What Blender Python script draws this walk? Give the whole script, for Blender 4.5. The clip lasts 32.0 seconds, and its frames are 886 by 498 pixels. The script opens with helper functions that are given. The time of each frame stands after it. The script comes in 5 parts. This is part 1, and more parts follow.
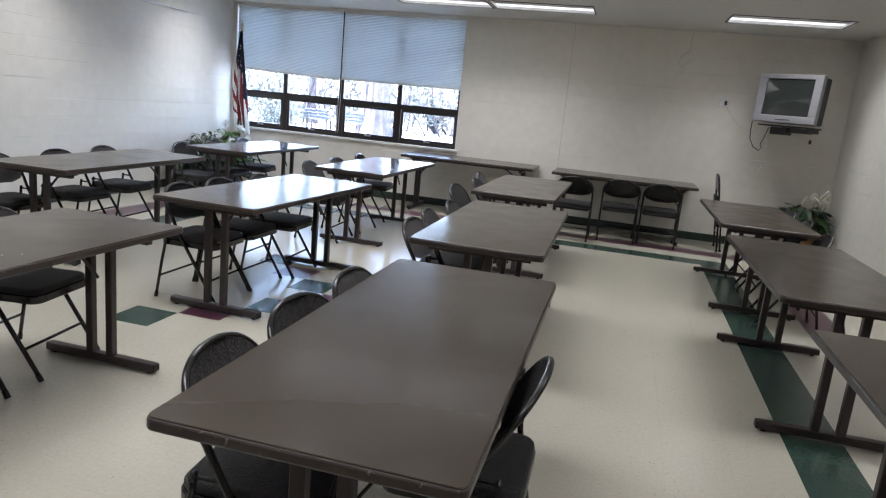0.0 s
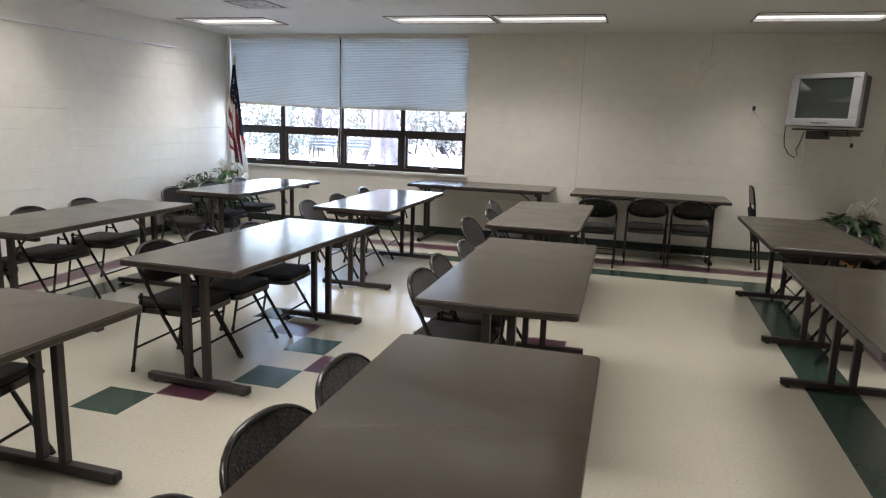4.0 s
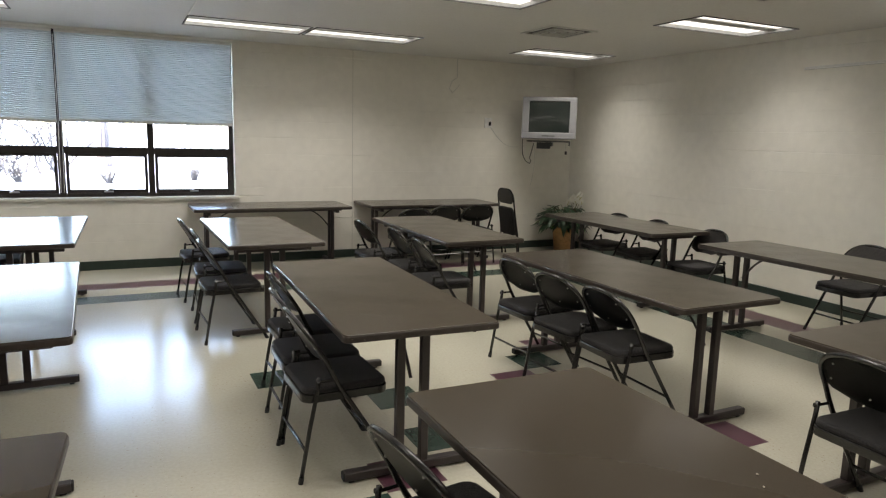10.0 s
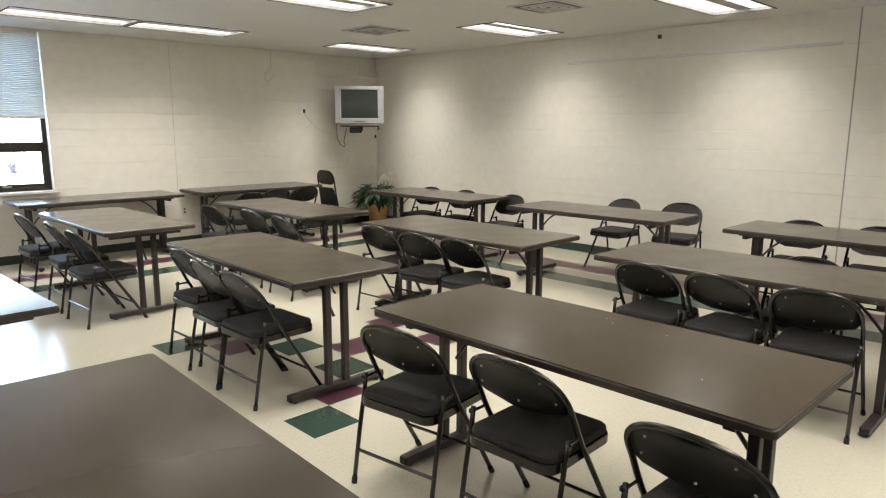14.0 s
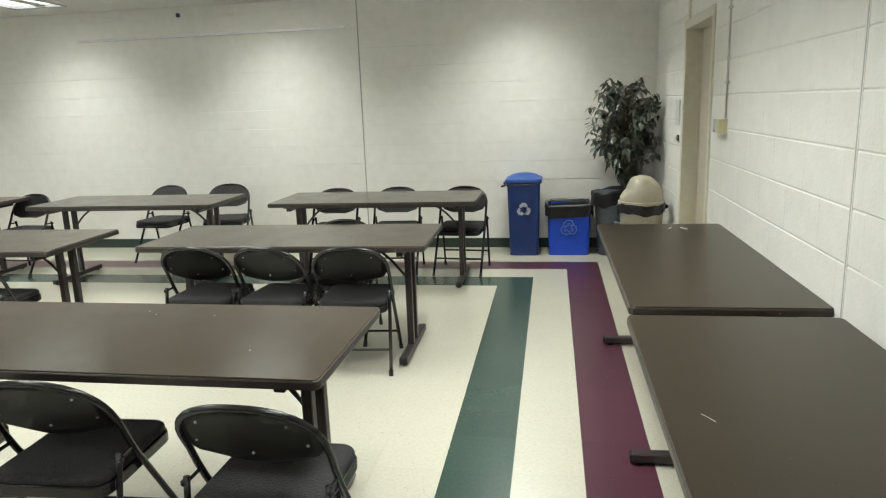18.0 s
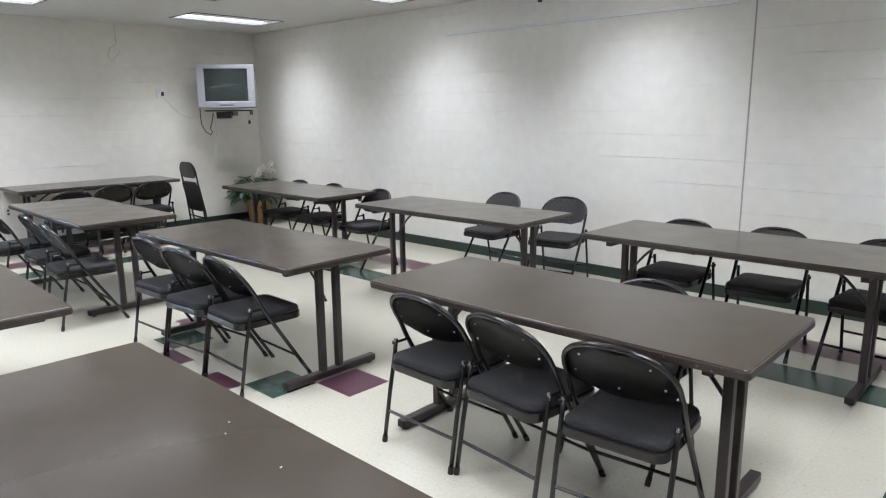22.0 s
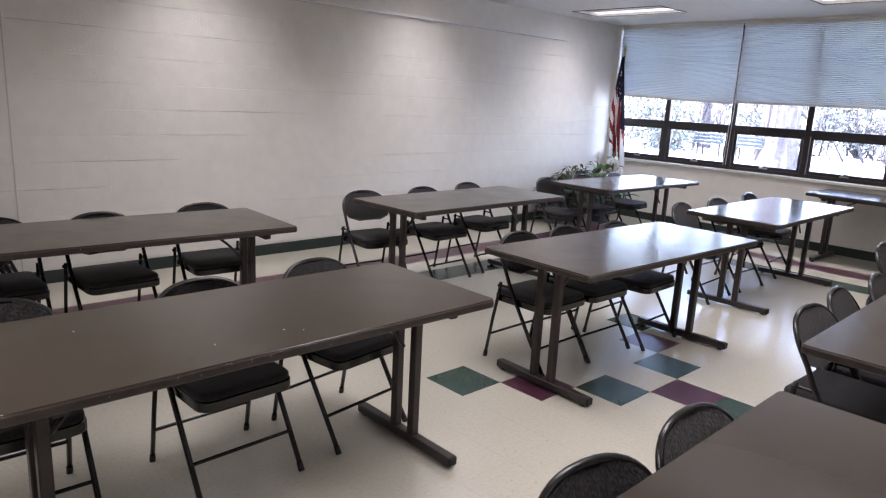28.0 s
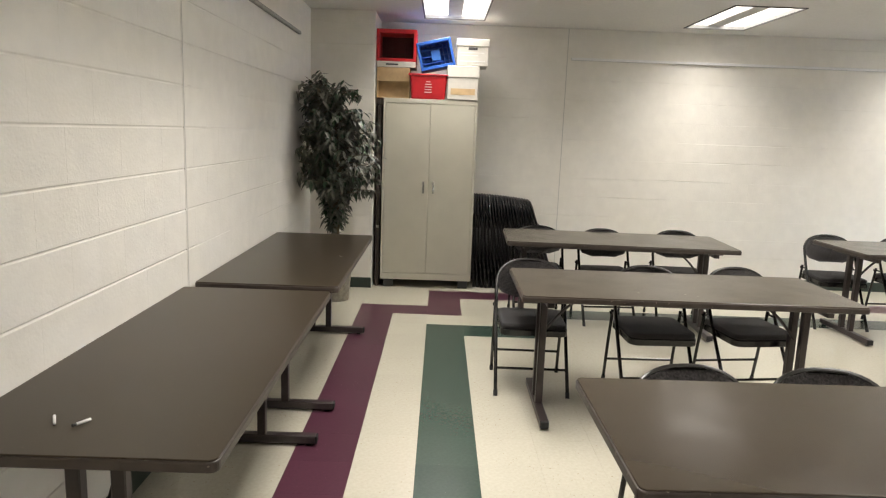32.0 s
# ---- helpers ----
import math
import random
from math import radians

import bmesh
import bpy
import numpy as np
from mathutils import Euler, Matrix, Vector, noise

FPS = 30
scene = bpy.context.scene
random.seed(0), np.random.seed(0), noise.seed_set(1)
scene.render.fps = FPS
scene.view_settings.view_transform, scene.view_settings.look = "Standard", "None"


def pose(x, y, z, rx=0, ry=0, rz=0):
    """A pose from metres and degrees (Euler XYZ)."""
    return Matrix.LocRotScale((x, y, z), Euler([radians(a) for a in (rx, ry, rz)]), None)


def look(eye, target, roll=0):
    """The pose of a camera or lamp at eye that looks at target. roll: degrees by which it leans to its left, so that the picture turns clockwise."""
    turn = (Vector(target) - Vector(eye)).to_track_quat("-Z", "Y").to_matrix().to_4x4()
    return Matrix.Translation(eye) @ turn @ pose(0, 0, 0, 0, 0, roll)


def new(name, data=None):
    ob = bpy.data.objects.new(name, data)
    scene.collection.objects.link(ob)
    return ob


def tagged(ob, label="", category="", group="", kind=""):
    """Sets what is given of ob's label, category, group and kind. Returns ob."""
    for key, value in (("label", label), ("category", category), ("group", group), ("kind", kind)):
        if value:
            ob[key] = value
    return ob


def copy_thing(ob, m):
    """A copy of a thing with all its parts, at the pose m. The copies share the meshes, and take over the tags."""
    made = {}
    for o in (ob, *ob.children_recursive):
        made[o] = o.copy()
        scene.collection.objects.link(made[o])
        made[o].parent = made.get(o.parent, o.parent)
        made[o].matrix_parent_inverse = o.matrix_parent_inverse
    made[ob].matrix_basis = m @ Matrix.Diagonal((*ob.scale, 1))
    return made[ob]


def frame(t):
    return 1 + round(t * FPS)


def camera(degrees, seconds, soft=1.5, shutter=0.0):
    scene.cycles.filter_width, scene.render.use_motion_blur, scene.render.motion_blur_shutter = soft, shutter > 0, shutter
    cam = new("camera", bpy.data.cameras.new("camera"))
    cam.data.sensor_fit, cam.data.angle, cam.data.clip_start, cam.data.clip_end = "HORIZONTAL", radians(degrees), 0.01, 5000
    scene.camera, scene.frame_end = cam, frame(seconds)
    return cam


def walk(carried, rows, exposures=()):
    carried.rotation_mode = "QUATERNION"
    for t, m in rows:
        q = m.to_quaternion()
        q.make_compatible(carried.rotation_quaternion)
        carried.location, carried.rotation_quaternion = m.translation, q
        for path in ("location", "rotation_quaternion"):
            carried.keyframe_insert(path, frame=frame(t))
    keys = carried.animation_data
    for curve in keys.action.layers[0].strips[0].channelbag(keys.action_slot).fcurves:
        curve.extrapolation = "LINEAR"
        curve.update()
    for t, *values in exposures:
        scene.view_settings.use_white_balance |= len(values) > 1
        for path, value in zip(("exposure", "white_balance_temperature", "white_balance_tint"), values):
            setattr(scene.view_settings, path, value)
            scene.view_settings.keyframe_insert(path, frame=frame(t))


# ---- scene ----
cam = camera(66.3, 32.0, soft=1.2)

PATH = [
    (0, (2.077, -4.603, 1.518), (1.596, -2.708, 1.094), 5.5),
    (0.5, (2.163, -4.609, 1.554), (1.842, -2.68, 1.133), 4.5),
    (1, (2.181, -4.628, 1.588), (1.943, -2.683, 1.187), 1.8),
    (1.5, (2.256, -4.582, 1.598), (1.897, -2.653, 1.21), -0.7),
    (2, (2.271, -4.535, 1.583), (1.816, -2.625, 1.203), 0.8),
    (2.5, (2.257, -4.471, 1.593), (1.617, -2.621, 1.184), -0.3),
    (3, (2.14, -4.351, 1.586), (1.596, -2.468, 1.19), 0.4),
    (3.5, (2.027, -4.117, 1.596), (1.492, -2.231, 1.201), 0.9),
    (4, (1.924, -3.975, 1.586), (1.393, -2.084, 1.211), 1.9),
    (4.5, (1.731, -3.923, 1.57), (1.372, -1.987, 1.219), 2.7),
    (6.5, (0.476, -3.741, 1.563), (0.453, -1.769, 1.226), 1.3),
    (7, (0.145, -3.682, 1.576), (0.178, -1.71, 1.242), 1.0),
    (7.5, (-0.213, -3.599, 1.61), (-0.119, -1.628, 1.289), 0.6),
    (8, (-0.565, -3.65, 1.603), (-0.386, -1.683, 1.292), 1.9),
    (8.5, (-0.889, -3.625, 1.591), (-0.624, -1.666, 1.283), 1.8),
    (9, (-1.19, -3.523, 1.567), (-0.88, -1.572, 1.256), 1.2),
    (9.5, (-1.405, -3.527, 1.59), (-0.994, -1.594, 1.284), 1.1),
    (10, (-1.662, -3.612, 1.608), (-0.805, -1.833, 1.287), 1.5),
    (10.5, (-1.815, -3.71, 1.61), (-0.956, -1.935, 1.273), 0.3),
    (11, (-1.935, -3.816, 1.612), (-1.123, -2.024, 1.247), -0.5),
    (11.5, (-2.128, -3.865, 1.618), (-1.301, -2.084, 1.242), 0.4),
    (12, (-2.359, -3.919, 1.617), (-1.37, -2.221, 1.246), -0.1),
    (12.5, (-2.497, -4.03, 1.62), (-1.475, -2.35, 1.259), 0.5),
    (13, (-2.582, -4.117, 1.626), (-1.536, -2.451, 1.263), 0.8),
    (13.5, (-2.662, -4.088, 1.613), (-1.431, -2.552, 1.256), 0.9),
    (14, (-2.769, -4.05, 1.61), (-1.386, -2.65, 1.254), 0.1),
    (14.5, (-2.794, -4.052, 1.603), (-1.307, -2.76, 1.257), -0.3),
    (15, (-2.825, -4.074, 1.599), (-1.165, -3.013, 1.255), 0.1),
    (15.5, (-2.847, -4.101, 1.58), (-1.075, -3.243, 1.234), -0.7),
    (17.5, (-2.773, -4.15, 1.536), (-0.853, -3.947, 1.014), -0.9),
    (18, (-2.665, -4.132, 1.565), (-0.735, -3.814, 1.147), -2.0),
    (18.5, (-2.523, -4.17, 1.581), (-0.592, -3.757, 1.262), -0.7),
    (19, (-2.356, -4.148, 1.578), (-0.461, -3.593, 1.257), 0.3),
    (19.5, (-2.147, -4.081, 1.596), (-0.271, -3.462, 1.28), 0.9),
    (20, (-1.975, -4.065, 1.595), (-0.121, -3.401, 1.244), 0.3),
    (20.5, (-1.738, -4.138, 1.592), (-0.002, -3.21, 1.243), -0.9),
    (21, (-1.5, -4.18, 1.589), (0.143, -3.104, 1.214), -0.1),
    (21.5, (-1.23, -4.119, 1.576), (0.329, -2.927, 1.189), -0.1),
    (22, (-1.034, -4.081, 1.59), (0.393, -2.738, 1.188), -0.6),
    (22.5, (-0.731, -4.103, 1.611), (0.395, -2.5, 1.208), -1.2),
    (23, (-0.473, -4.116, 1.595), (0.453, -2.392, 1.182), -0.9),
    (23.5, (-0.241, -3.98, 1.588), (0.569, -2.203, 1.156), -0.3),
    (24, (-0.059, -3.83, 1.571), (0.524, -1.965, 1.144), -0.4),
    (24.5, (0.193, -3.808, 1.604), (0.388, -1.865, 1.17), -0.7),
    (25, (0.327, -3.729, 1.548), (0.213, -1.78, 1.115), 0.1),
    (25.5, (0.499, -3.792, 1.576), (0.075, -1.888, 1.137), -0.3),
    (26, (0.691, -3.72, 1.571), (0.062, -1.87, 1.146), 0.3),
    (26.5, (0.955, -3.739, 1.651), (-0.042, -2.057, 1.23), 0.5),
    (28.5, (2.014, -3.69, 1.583), (0.536, -2.42, 1.135), 3.3),
    (29, (2.229, -3.725, 1.58), (0.642, -2.595, 1.126), 2.9),
    (29.5, (2.532, -3.722, 1.576), (0.796, -2.839, 1.118), 2.4),
    (30, (2.715, -3.79, 1.577), (0.891, -3.115, 1.11), 2.1),
    (30.5, (2.929, -3.934, 1.596), (1.061, -3.404, 1.12), 1.9),
    (31, (3.09, -3.927, 1.57), (1.185, -3.518, 1.117), 1.9),
    (31.5, (3.26, -3.915, 1.596), (1.322, -3.695, 1.165), 2.3),
    (32, (3.367, -3.892, 1.586), (1.396, -3.876, 1.248), 2.1),
]
EXPOSURES = [
    (0.0, 4.57, 6180, 19), (1.0, 4.61, 6350, 24), (2.0, 4.62, 6360, 24), (4.0, 4.5, 6860, 19), (7.0, 4.5, 7120, 17), (9.0, 4.3, 7020, 17),
    (10.0, 4.5, 7060, 15), (13.0, 4.9, 7280, 16), (14.0, 5.23, 7150, 15), (15.0, 5.38, 7330, 15), (18.0, 5.4, 6450, 6),
    (20.0, 5.26, 6080, 13), (22.0, 5.41, 5830, 17), (24.0, 5.12, 5850, 21), (26.0, 4.53, 5900, 25), (29.0, 4.69, 6600, 28),
    (30.0, 5.02, 6680, 24), (31.0, 5.06, 6950, 17), (32.0, 5.31, 7030, 17),
]
walk(cam, [(t, look(eye, target, roll)) for t, eye, target, roll in PATH], EXPOSURES)

# ---- light ----
world = bpy.data.worlds.new("world")
scene.world = world
world.use_nodes = True
_wn = world.node_tree
_sky = _wn.nodes.new("ShaderNodeTexSky")
_sky.sky_type = "NISHITA"
_sky.sun_disc = False
_sky.sun_elevation = radians(66)
_sky.sun_rotation = radians(262)
_wn.links.new(_sky.outputs[0], _wn.nodes["Background"].inputs[0])
_wn.nodes["Background"].inputs[1].default_value = 0.15
sun = new("sun", bpy.data.lights.new("sun", "SUN"))
sun.data.energy = 3.6
sun.data.angle = radians(3)
sun.data.color = (1, 0.99, 0.97)
sun.matrix_world = look((-13.2, -1.9, 30), (0, 0, 0))
LAMP_POWER = 0.0745
LAMP_BEAM = 0.617

# ---- materials ----
def mat(name, color, rough=0.5, metal=0.0, noise_scale=20.0, vary=0.12, bump=0.0, bump_scale=60.0, coat=0.0, big=1.2, random_vary=0.0, sheen=0.0, spec=0.5, fleck=None, weave=0.0, rub=0.0):
    """Colour broken up at two scales, with fine relief."""
    m = bpy.data.materials.new(name)
    m.use_nodes = True
    nt = m.node_tree
    b = nt.nodes["Principled BSDF"]
    b.inputs["Roughness"].default_value = rough
    b.inputs["Metallic"].default_value = metal
    b.inputs["Coat Weight"].default_value = coat
    b.inputs["Specular IOR Level"].default_value = spec
    b.inputs["Sheen Weight"].default_value = sheen
    tc = nt.nodes.new("ShaderNodeTexCoord")
    out = None
    for scale, amount in ((big, vary * 0.6), (noise_scale, vary)):
        n = nt.nodes.new("ShaderNodeTexNoise")
        n.inputs["Scale"].default_value = scale
        n.inputs["Detail"].default_value = 5
        nt.links.new(tc.outputs["Object"], n.inputs["Vector"])
        r = nt.nodes.new("ShaderNodeMapRange")
        r.inputs["From Min"].default_value, r.inputs["From Max"].default_value = 0.3, 0.7
        r.inputs["To Min"].default_value, r.inputs["To Max"].default_value = 1 - amount, 1 + amount
        nt.links.new(n.outputs["Fac"], r.inputs["Value"])
        if out is None:
            out = r.outputs[0]
        else:
            k = nt.nodes.new("ShaderNodeMath")
            k.operation = "MULTIPLY"
            nt.links.new(out, k.inputs[0])
            nt.links.new(r.outputs[0], k.inputs[1])
            out = k.outputs[0]
    if random_vary:
        oi = nt.nodes.new("ShaderNodeObjectInfo")
        r = nt.nodes.new("ShaderNodeMapRange")
        r.inputs["To Min"].default_value, r.inputs["To Max"].default_value = 1 - random_vary, 1 + random_vary
        nt.links.new(oi.outputs["Random"], r.inputs["Value"])
        k = nt.nodes.new("ShaderNodeMath")
        k.operation = "MULTIPLY"
        nt.links.new(out, k.inputs[0])
        nt.links.new(r.outputs[0], k.inputs[1])
        out = k.outputs[0]
    mul = nt.nodes.new("ShaderNodeVectorMath")
    mul.operation = "SCALE"
    mul.inputs[0].default_value = color
    nt.links.new(out, mul.inputs["Scale"])
    base = mul.outputs[0]
    if fleck:
        # scattered small marks: colour, size of the marks and share of the surface
        tint, scale, share = fleck
        n = nt.nodes.new("ShaderNodeTexNoise")
        n.inputs["Scale"].default_value = scale
        n.inputs["Detail"].default_value = 2
        geo = nt.nodes.new("ShaderNodeNewGeometry")
        nt.links.new(geo.outputs["Position"], n.inputs["Vector"])
        big_n = nt.nodes.new("ShaderNodeTexNoise")
        big_n.inputs["Scale"].default_value = 2.3
        nt.links.new(geo.outputs["Position"], big_n.inputs["Vector"])
        add = nt.nodes.new("ShaderNodeMath")
        add.operation = "MULTIPLY_ADD"
        nt.links.new(big_n.outputs["Fac"], add.inputs[0])
        add.inputs[1].default_value = 0.25
        nt.links.new(n.outputs["Fac"], add.inputs[2])
        r = nt.nodes.new("ShaderNodeMapRange")
        r.inputs["From Min"].default_value, r.inputs["From Max"].default_value = share, share + 0.03
        nt.links.new(add.outputs[0], r.inputs["Value"])
        mx = nt.nodes.new("ShaderNodeMix")
        mx.data_type = "RGBA"
        nt.links.new(r.outputs[0], mx.inputs["Factor"])
        nt.links.new(base, mx.inputs["A"])
        mx.inputs["B"].default_value = (*tint, 1)
        base = mx.outputs["Result"]
    if weave:
        # small woven diamonds
        turn = nt.nodes.new("ShaderNodeMapping")
        turn.inputs["Rotation"].default_value = (radians(45), radians(35), radians(45))
        nt.links.new(tc.outputs["Object"], turn.inputs["Vector"])
        ck = nt.nodes.new("ShaderNodeTexChecker")
        ck.inputs["Scale"].default_value = weave
        nt.links.new(turn.outputs[0], ck.inputs["Vector"])
        r = nt.nodes.new("ShaderNodeMapRange")
        r.inputs["To Min"].default_value, r.inputs["To Max"].default_value = 0.78, 1.30
        nt.links.new(ck.outputs["Fac"], r.inputs["Value"])
        k = nt.nodes.new("ShaderNodeVectorMath")
        k.operation = "SCALE"
        nt.links.new(base, k.inputs[0])
        nt.links.new(r.outputs[0], k.inputs["Scale"])
        base = k.outputs[0]
    nt.links.new(base, b.inputs["Base Color"])
    if rub:
        # a surface rubbed duller and shinier in patches
        n = nt.nodes.new("ShaderNodeTexNoise")
        n.inputs["Scale"].default_value = 6
        n.inputs["Detail"].default_value = 4
        nt.links.new(tc.outputs["Object"], n.inputs["Vector"])
        r = nt.nodes.new("ShaderNodeMapRange")
        r.inputs["From Min"].default_value, r.inputs["From Max"].default_value = 0.3, 0.7
        r.inputs["To Min"].default_value, r.inputs["To Max"].default_value = rough - rub, rough + rub
        nt.links.new(n.outputs["Fac"], r.inputs["Value"])
        nt.links.new(r.outputs[0], b.inputs["Roughness"])
    if bump:
        n = nt.nodes.new("ShaderNodeTexNoise")
        n.inputs["Scale"].default_value = bump_scale
        n.inputs["Detail"].default_value = 6
        nt.links.new(tc.outputs["Object"], n.inputs["Vector"])
        bn = nt.nodes.new("ShaderNodeBump")
        bn.inputs["Strength"].default_value = bump
        bn.inputs["Distance"].default_value = 0.01
        nt.links.new(n.outputs["Fac"], bn.inputs["Height"])
        nt.links.new(bn.outputs[0], b.inputs["Normal"])
    return m


def let_light_through(m, share, tint):
    """A thin surface: part of the light that falls on one side comes out of the other."""
    nt = m.node_tree
    tr = nt.nodes.new("ShaderNodeBsdfTranslucent")
    tr.inputs["Color"].default_value = (*tint, 1)
    mx = nt.nodes.new("ShaderNodeMixShader")
    mx.inputs[0].default_value = share
    nt.links.new(nt.nodes["Principled BSDF"].outputs[0], mx.inputs[1])
    nt.links.new(tr.outputs[0], mx.inputs[2])
    nt.links.new(mx.outputs[0], nt.nodes["Material Output"].inputs[0])
    return m


def glow(name, color, strength):
    m = bpy.data.materials.new(name)
    m.use_nodes = True
    b = m.node_tree.nodes["Principled BSDF"]
    b.inputs["Base Color"].default_value = (*color, 1)
    b.inputs["Emission Color"].default_value = (*color, 1)
    b.inputs["Emission Strength"].default_value = strength
    return m


M_WALL = mat("painted_block", (0.79, 0.765, 0.70), 0.60, spec=0.25, noise_scale=9, vary=0.03, bump=0.16, bump_scale=70)
M_CEIL = mat("ceiling_paint", (0.68, 0.67, 0.64), 0.8, noise_scale=40, vary=0.03, bump=0.15, bump_scale=120)
M_CREAM = mat("cream_tile", (0.495, 0.472, 0.388), 0.20, spec=0.8, noise_scale=55, vary=0.05, bump=0.012, bump_scale=25, random_vary=0.02, fleck=((0.36, 0.31, 0.23), 70, 0.82))
M_GREEN = mat("green_tile", (0.031, 0.060, 0.047), 0.27, spec=0.45, noise_scale=60, vary=0.10, bump=0.015, bump_scale=25, random_vary=0.08, fleck=((0.20, 0.22, 0.20), 90, 0.89))
M_MAROON = mat("maroon_tile", (0.070, 0.023, 0.038), 0.30, spec=0.40, noise_scale=60, vary=0.10, bump=0.015, bump_scale=25, random_vary=0.08, fleck=((0.42, 0.36, 0.38), 90, 0.88))
M_SLAB = mat("grout", (0.50, 0.47, 0.38), 0.6)
M_BASE = mat("rubber_base", (0.02, 0.035, 0.028), 0.45, vary=0.15)
M_TOP_S = mat("umber_laminate", (0.038, 0.029, 0.020), 0.30, spec=0.26, noise_scale=160, vary=0.08, bump=0.006, bump_scale=300, fleck=((0.16, 0.13, 0.10), 150, 0.90))
M_TOP = mat("brown_laminate", (0.052, 0.041, 0.0305), 0.20, spec=0.44, vary=0.0, rub=0.04)
M_EDGE = mat("dark_edge", (0.042, 0.032, 0.027), 0.35, vary=0.2, fleck=((0.16, 0.14, 0.11), 60, 0.84))
M_LEG = mat("brown_steel", (0.035, 0.026, 0.026), 0.35, vary=0.15)
M_BLACK = mat("black_enamel", (0.012, 0.011, 0.011), 0.27, vary=0.15, coat=0.12)
M_PANEL = mat("black_back_panel", (0.020, 0.019, 0.018), 0.32, vary=0.15)
M_FABRIC = mat("black_fabric", (0.013, 0.012, 0.013), 0.8, noise_scale=130, vary=0.6, bump=0.9, bump_scale=150, sheen=0.05, weave=70)
M_PAD = mat("grey_fabric", (0.052, 0.048, 0.048), 0.85, noise_scale=110, vary=0.4, bump=0.9, bump_scale=120, sheen=0.1, weave=75)
M_RUBBER = mat("black_rubber", (0.012, 0.012, 0.012), 0.7)
M_RIVET = mat("steel_rivet", (0.6, 0.6, 0.58), 0.3, metal=1.0)
M_TROFFER = mat("lamp_trim", (0.06, 0.06, 0.06), 0.5)
M_TROFW = mat("lamp_louvre", (0.45, 0.45, 0.44), 0.3)
M_LAMP = glow("lamp_diffuser", (0.96, 0.97, 0.93), LAMP_POWER)
M_BRONZE = mat("bronze_frame", (0.022, 0.018, 0.016), 0.4, vary=0.15)
M_PRINT = mat("white_print", (0.78, 0.78, 0.77), 0.55)
M_WHITE = mat("white_paint", (0.72, 0.70, 0.64), 0.45, vary=0.04)

# ---- mesh helpers ----
def link(name, bm, material, parent=None, label="", smooth=False):
    me = bpy.data.meshes.new(name)
    bm.to_mesh(me)
    bm.free()
    for one in material if isinstance(material, (list, tuple)) else [material]:
        me.materials.append(one)
    if smooth:
        for p in me.polygons:
            p.use_smooth = True
    ob = new(name, me)
    if parent is not None:
        ob.parent = parent
    if label:
        ob["label"] = label
    return ob


def part(name, bm, material, parent, label="", smooth=False):
    return link(name, bm, material, parent, label, smooth)


def thing(name, label, category, group="", m=None):
    ob = new(name)
    ob.empty_display_size = 0.1
    if m is not None:
        ob.matrix_world = m
    return tagged(ob, label, category, group)


def box(x0, x1, y0, y1, z0, z1, bevel=0.0, segments=1, bm=None, m=None):
    own = bmesh.new()
    r = bmesh.ops.create_cube(own, size=1)
    for v in r["verts"]:
        v.co = Vector((x0 + (v.co.x + 0.5) * (x1 - x0), y0 + (v.co.y + 0.5) * (y1 - y0), z0 + (v.co.z + 0.5) * (z1 - z0)))
    if bevel:
        bmesh.ops.bevel(own, geom=list(own.edges), offset=bevel, segments=segments, affect="EDGES", profile=0.5)
    if m is not None:
        own.transform(m)
    if bm is None:
        return own
    return merge(bm, own)


def merge(bm, other):
    me = bpy.data.meshes.new("tmp")
    other.to_mesh(me)
    other.free()
    bm.from_mesh(me)
    bpy.data.meshes.remove(me)
    return bm


def tube(points, radius, sides=8, bm=None, closed=False, flat=1.0):
    """A tube swept along points."""
    bm = bm or bmesh.new()
    pts = [Vector(p) for p in points]
    n = len(pts)
    rings = []
    normal = None
    for i, p in enumerate(pts):
        if closed:
            d = pts[(i + 1) % n] - pts[i - 1]
        else:
            d = pts[min(i + 1, n - 1)] - pts[max(i - 1, 0)]
        d.normalize()
        if normal is None:
            normal = d.orthogonal().normalized()
        normal = (normal - d * normal.dot(d)).normalized()
        side = d.cross(normal)
        r = radius[i] if isinstance(radius, (list, tuple)) else radius
        rings.append([bm.verts.new(p + r * (math.cos(a) * normal + flat * math.sin(a) * side)) for a in (2 * math.pi * k / sides for k in range(sides))])
    for i in range(n if closed else n - 1):
        a, b = rings[i], rings[(i + 1) % n]
        for k in range(sides):
            bm.faces.new((a[k], a[(k + 1) % sides], b[(k + 1) % sides], b[k]))
    if not closed:
        bm.faces.new(rings[0][::-1])
        bm.faces.new(rings[-1])
    return bm


def lathe(profile, sides=24, bm=None):
    """A turned body round z from (radius, height) pairs; closed at ends where the radius is 0."""
    bm = bm or bmesh.new()
    rings = []
    for r, z in profile:
        if r < 1e-5:
            rings.append([bm.verts.new((0, 0, z))])
        else:
            rings.append([bm.verts.new((r * math.cos(2 * math.pi * k / sides), r * math.sin(2 * math.pi * k / sides), z)) for k in range(sides)])
    for a, b in zip(rings, rings[1:]):
        for k in range(sides):
            q = (k + 1) % sides
            if len(a) == 1 and len(b) > 1:
                bm.faces.new((a[0], b[q], b[k]))
            elif len(b) == 1 and len(a) > 1:
                bm.faces.new((a[k], a[q], b[0]))
            elif len(a) > 1:
                bm.faces.new((a[k], a[q], b[q], b[k]))
    return bm


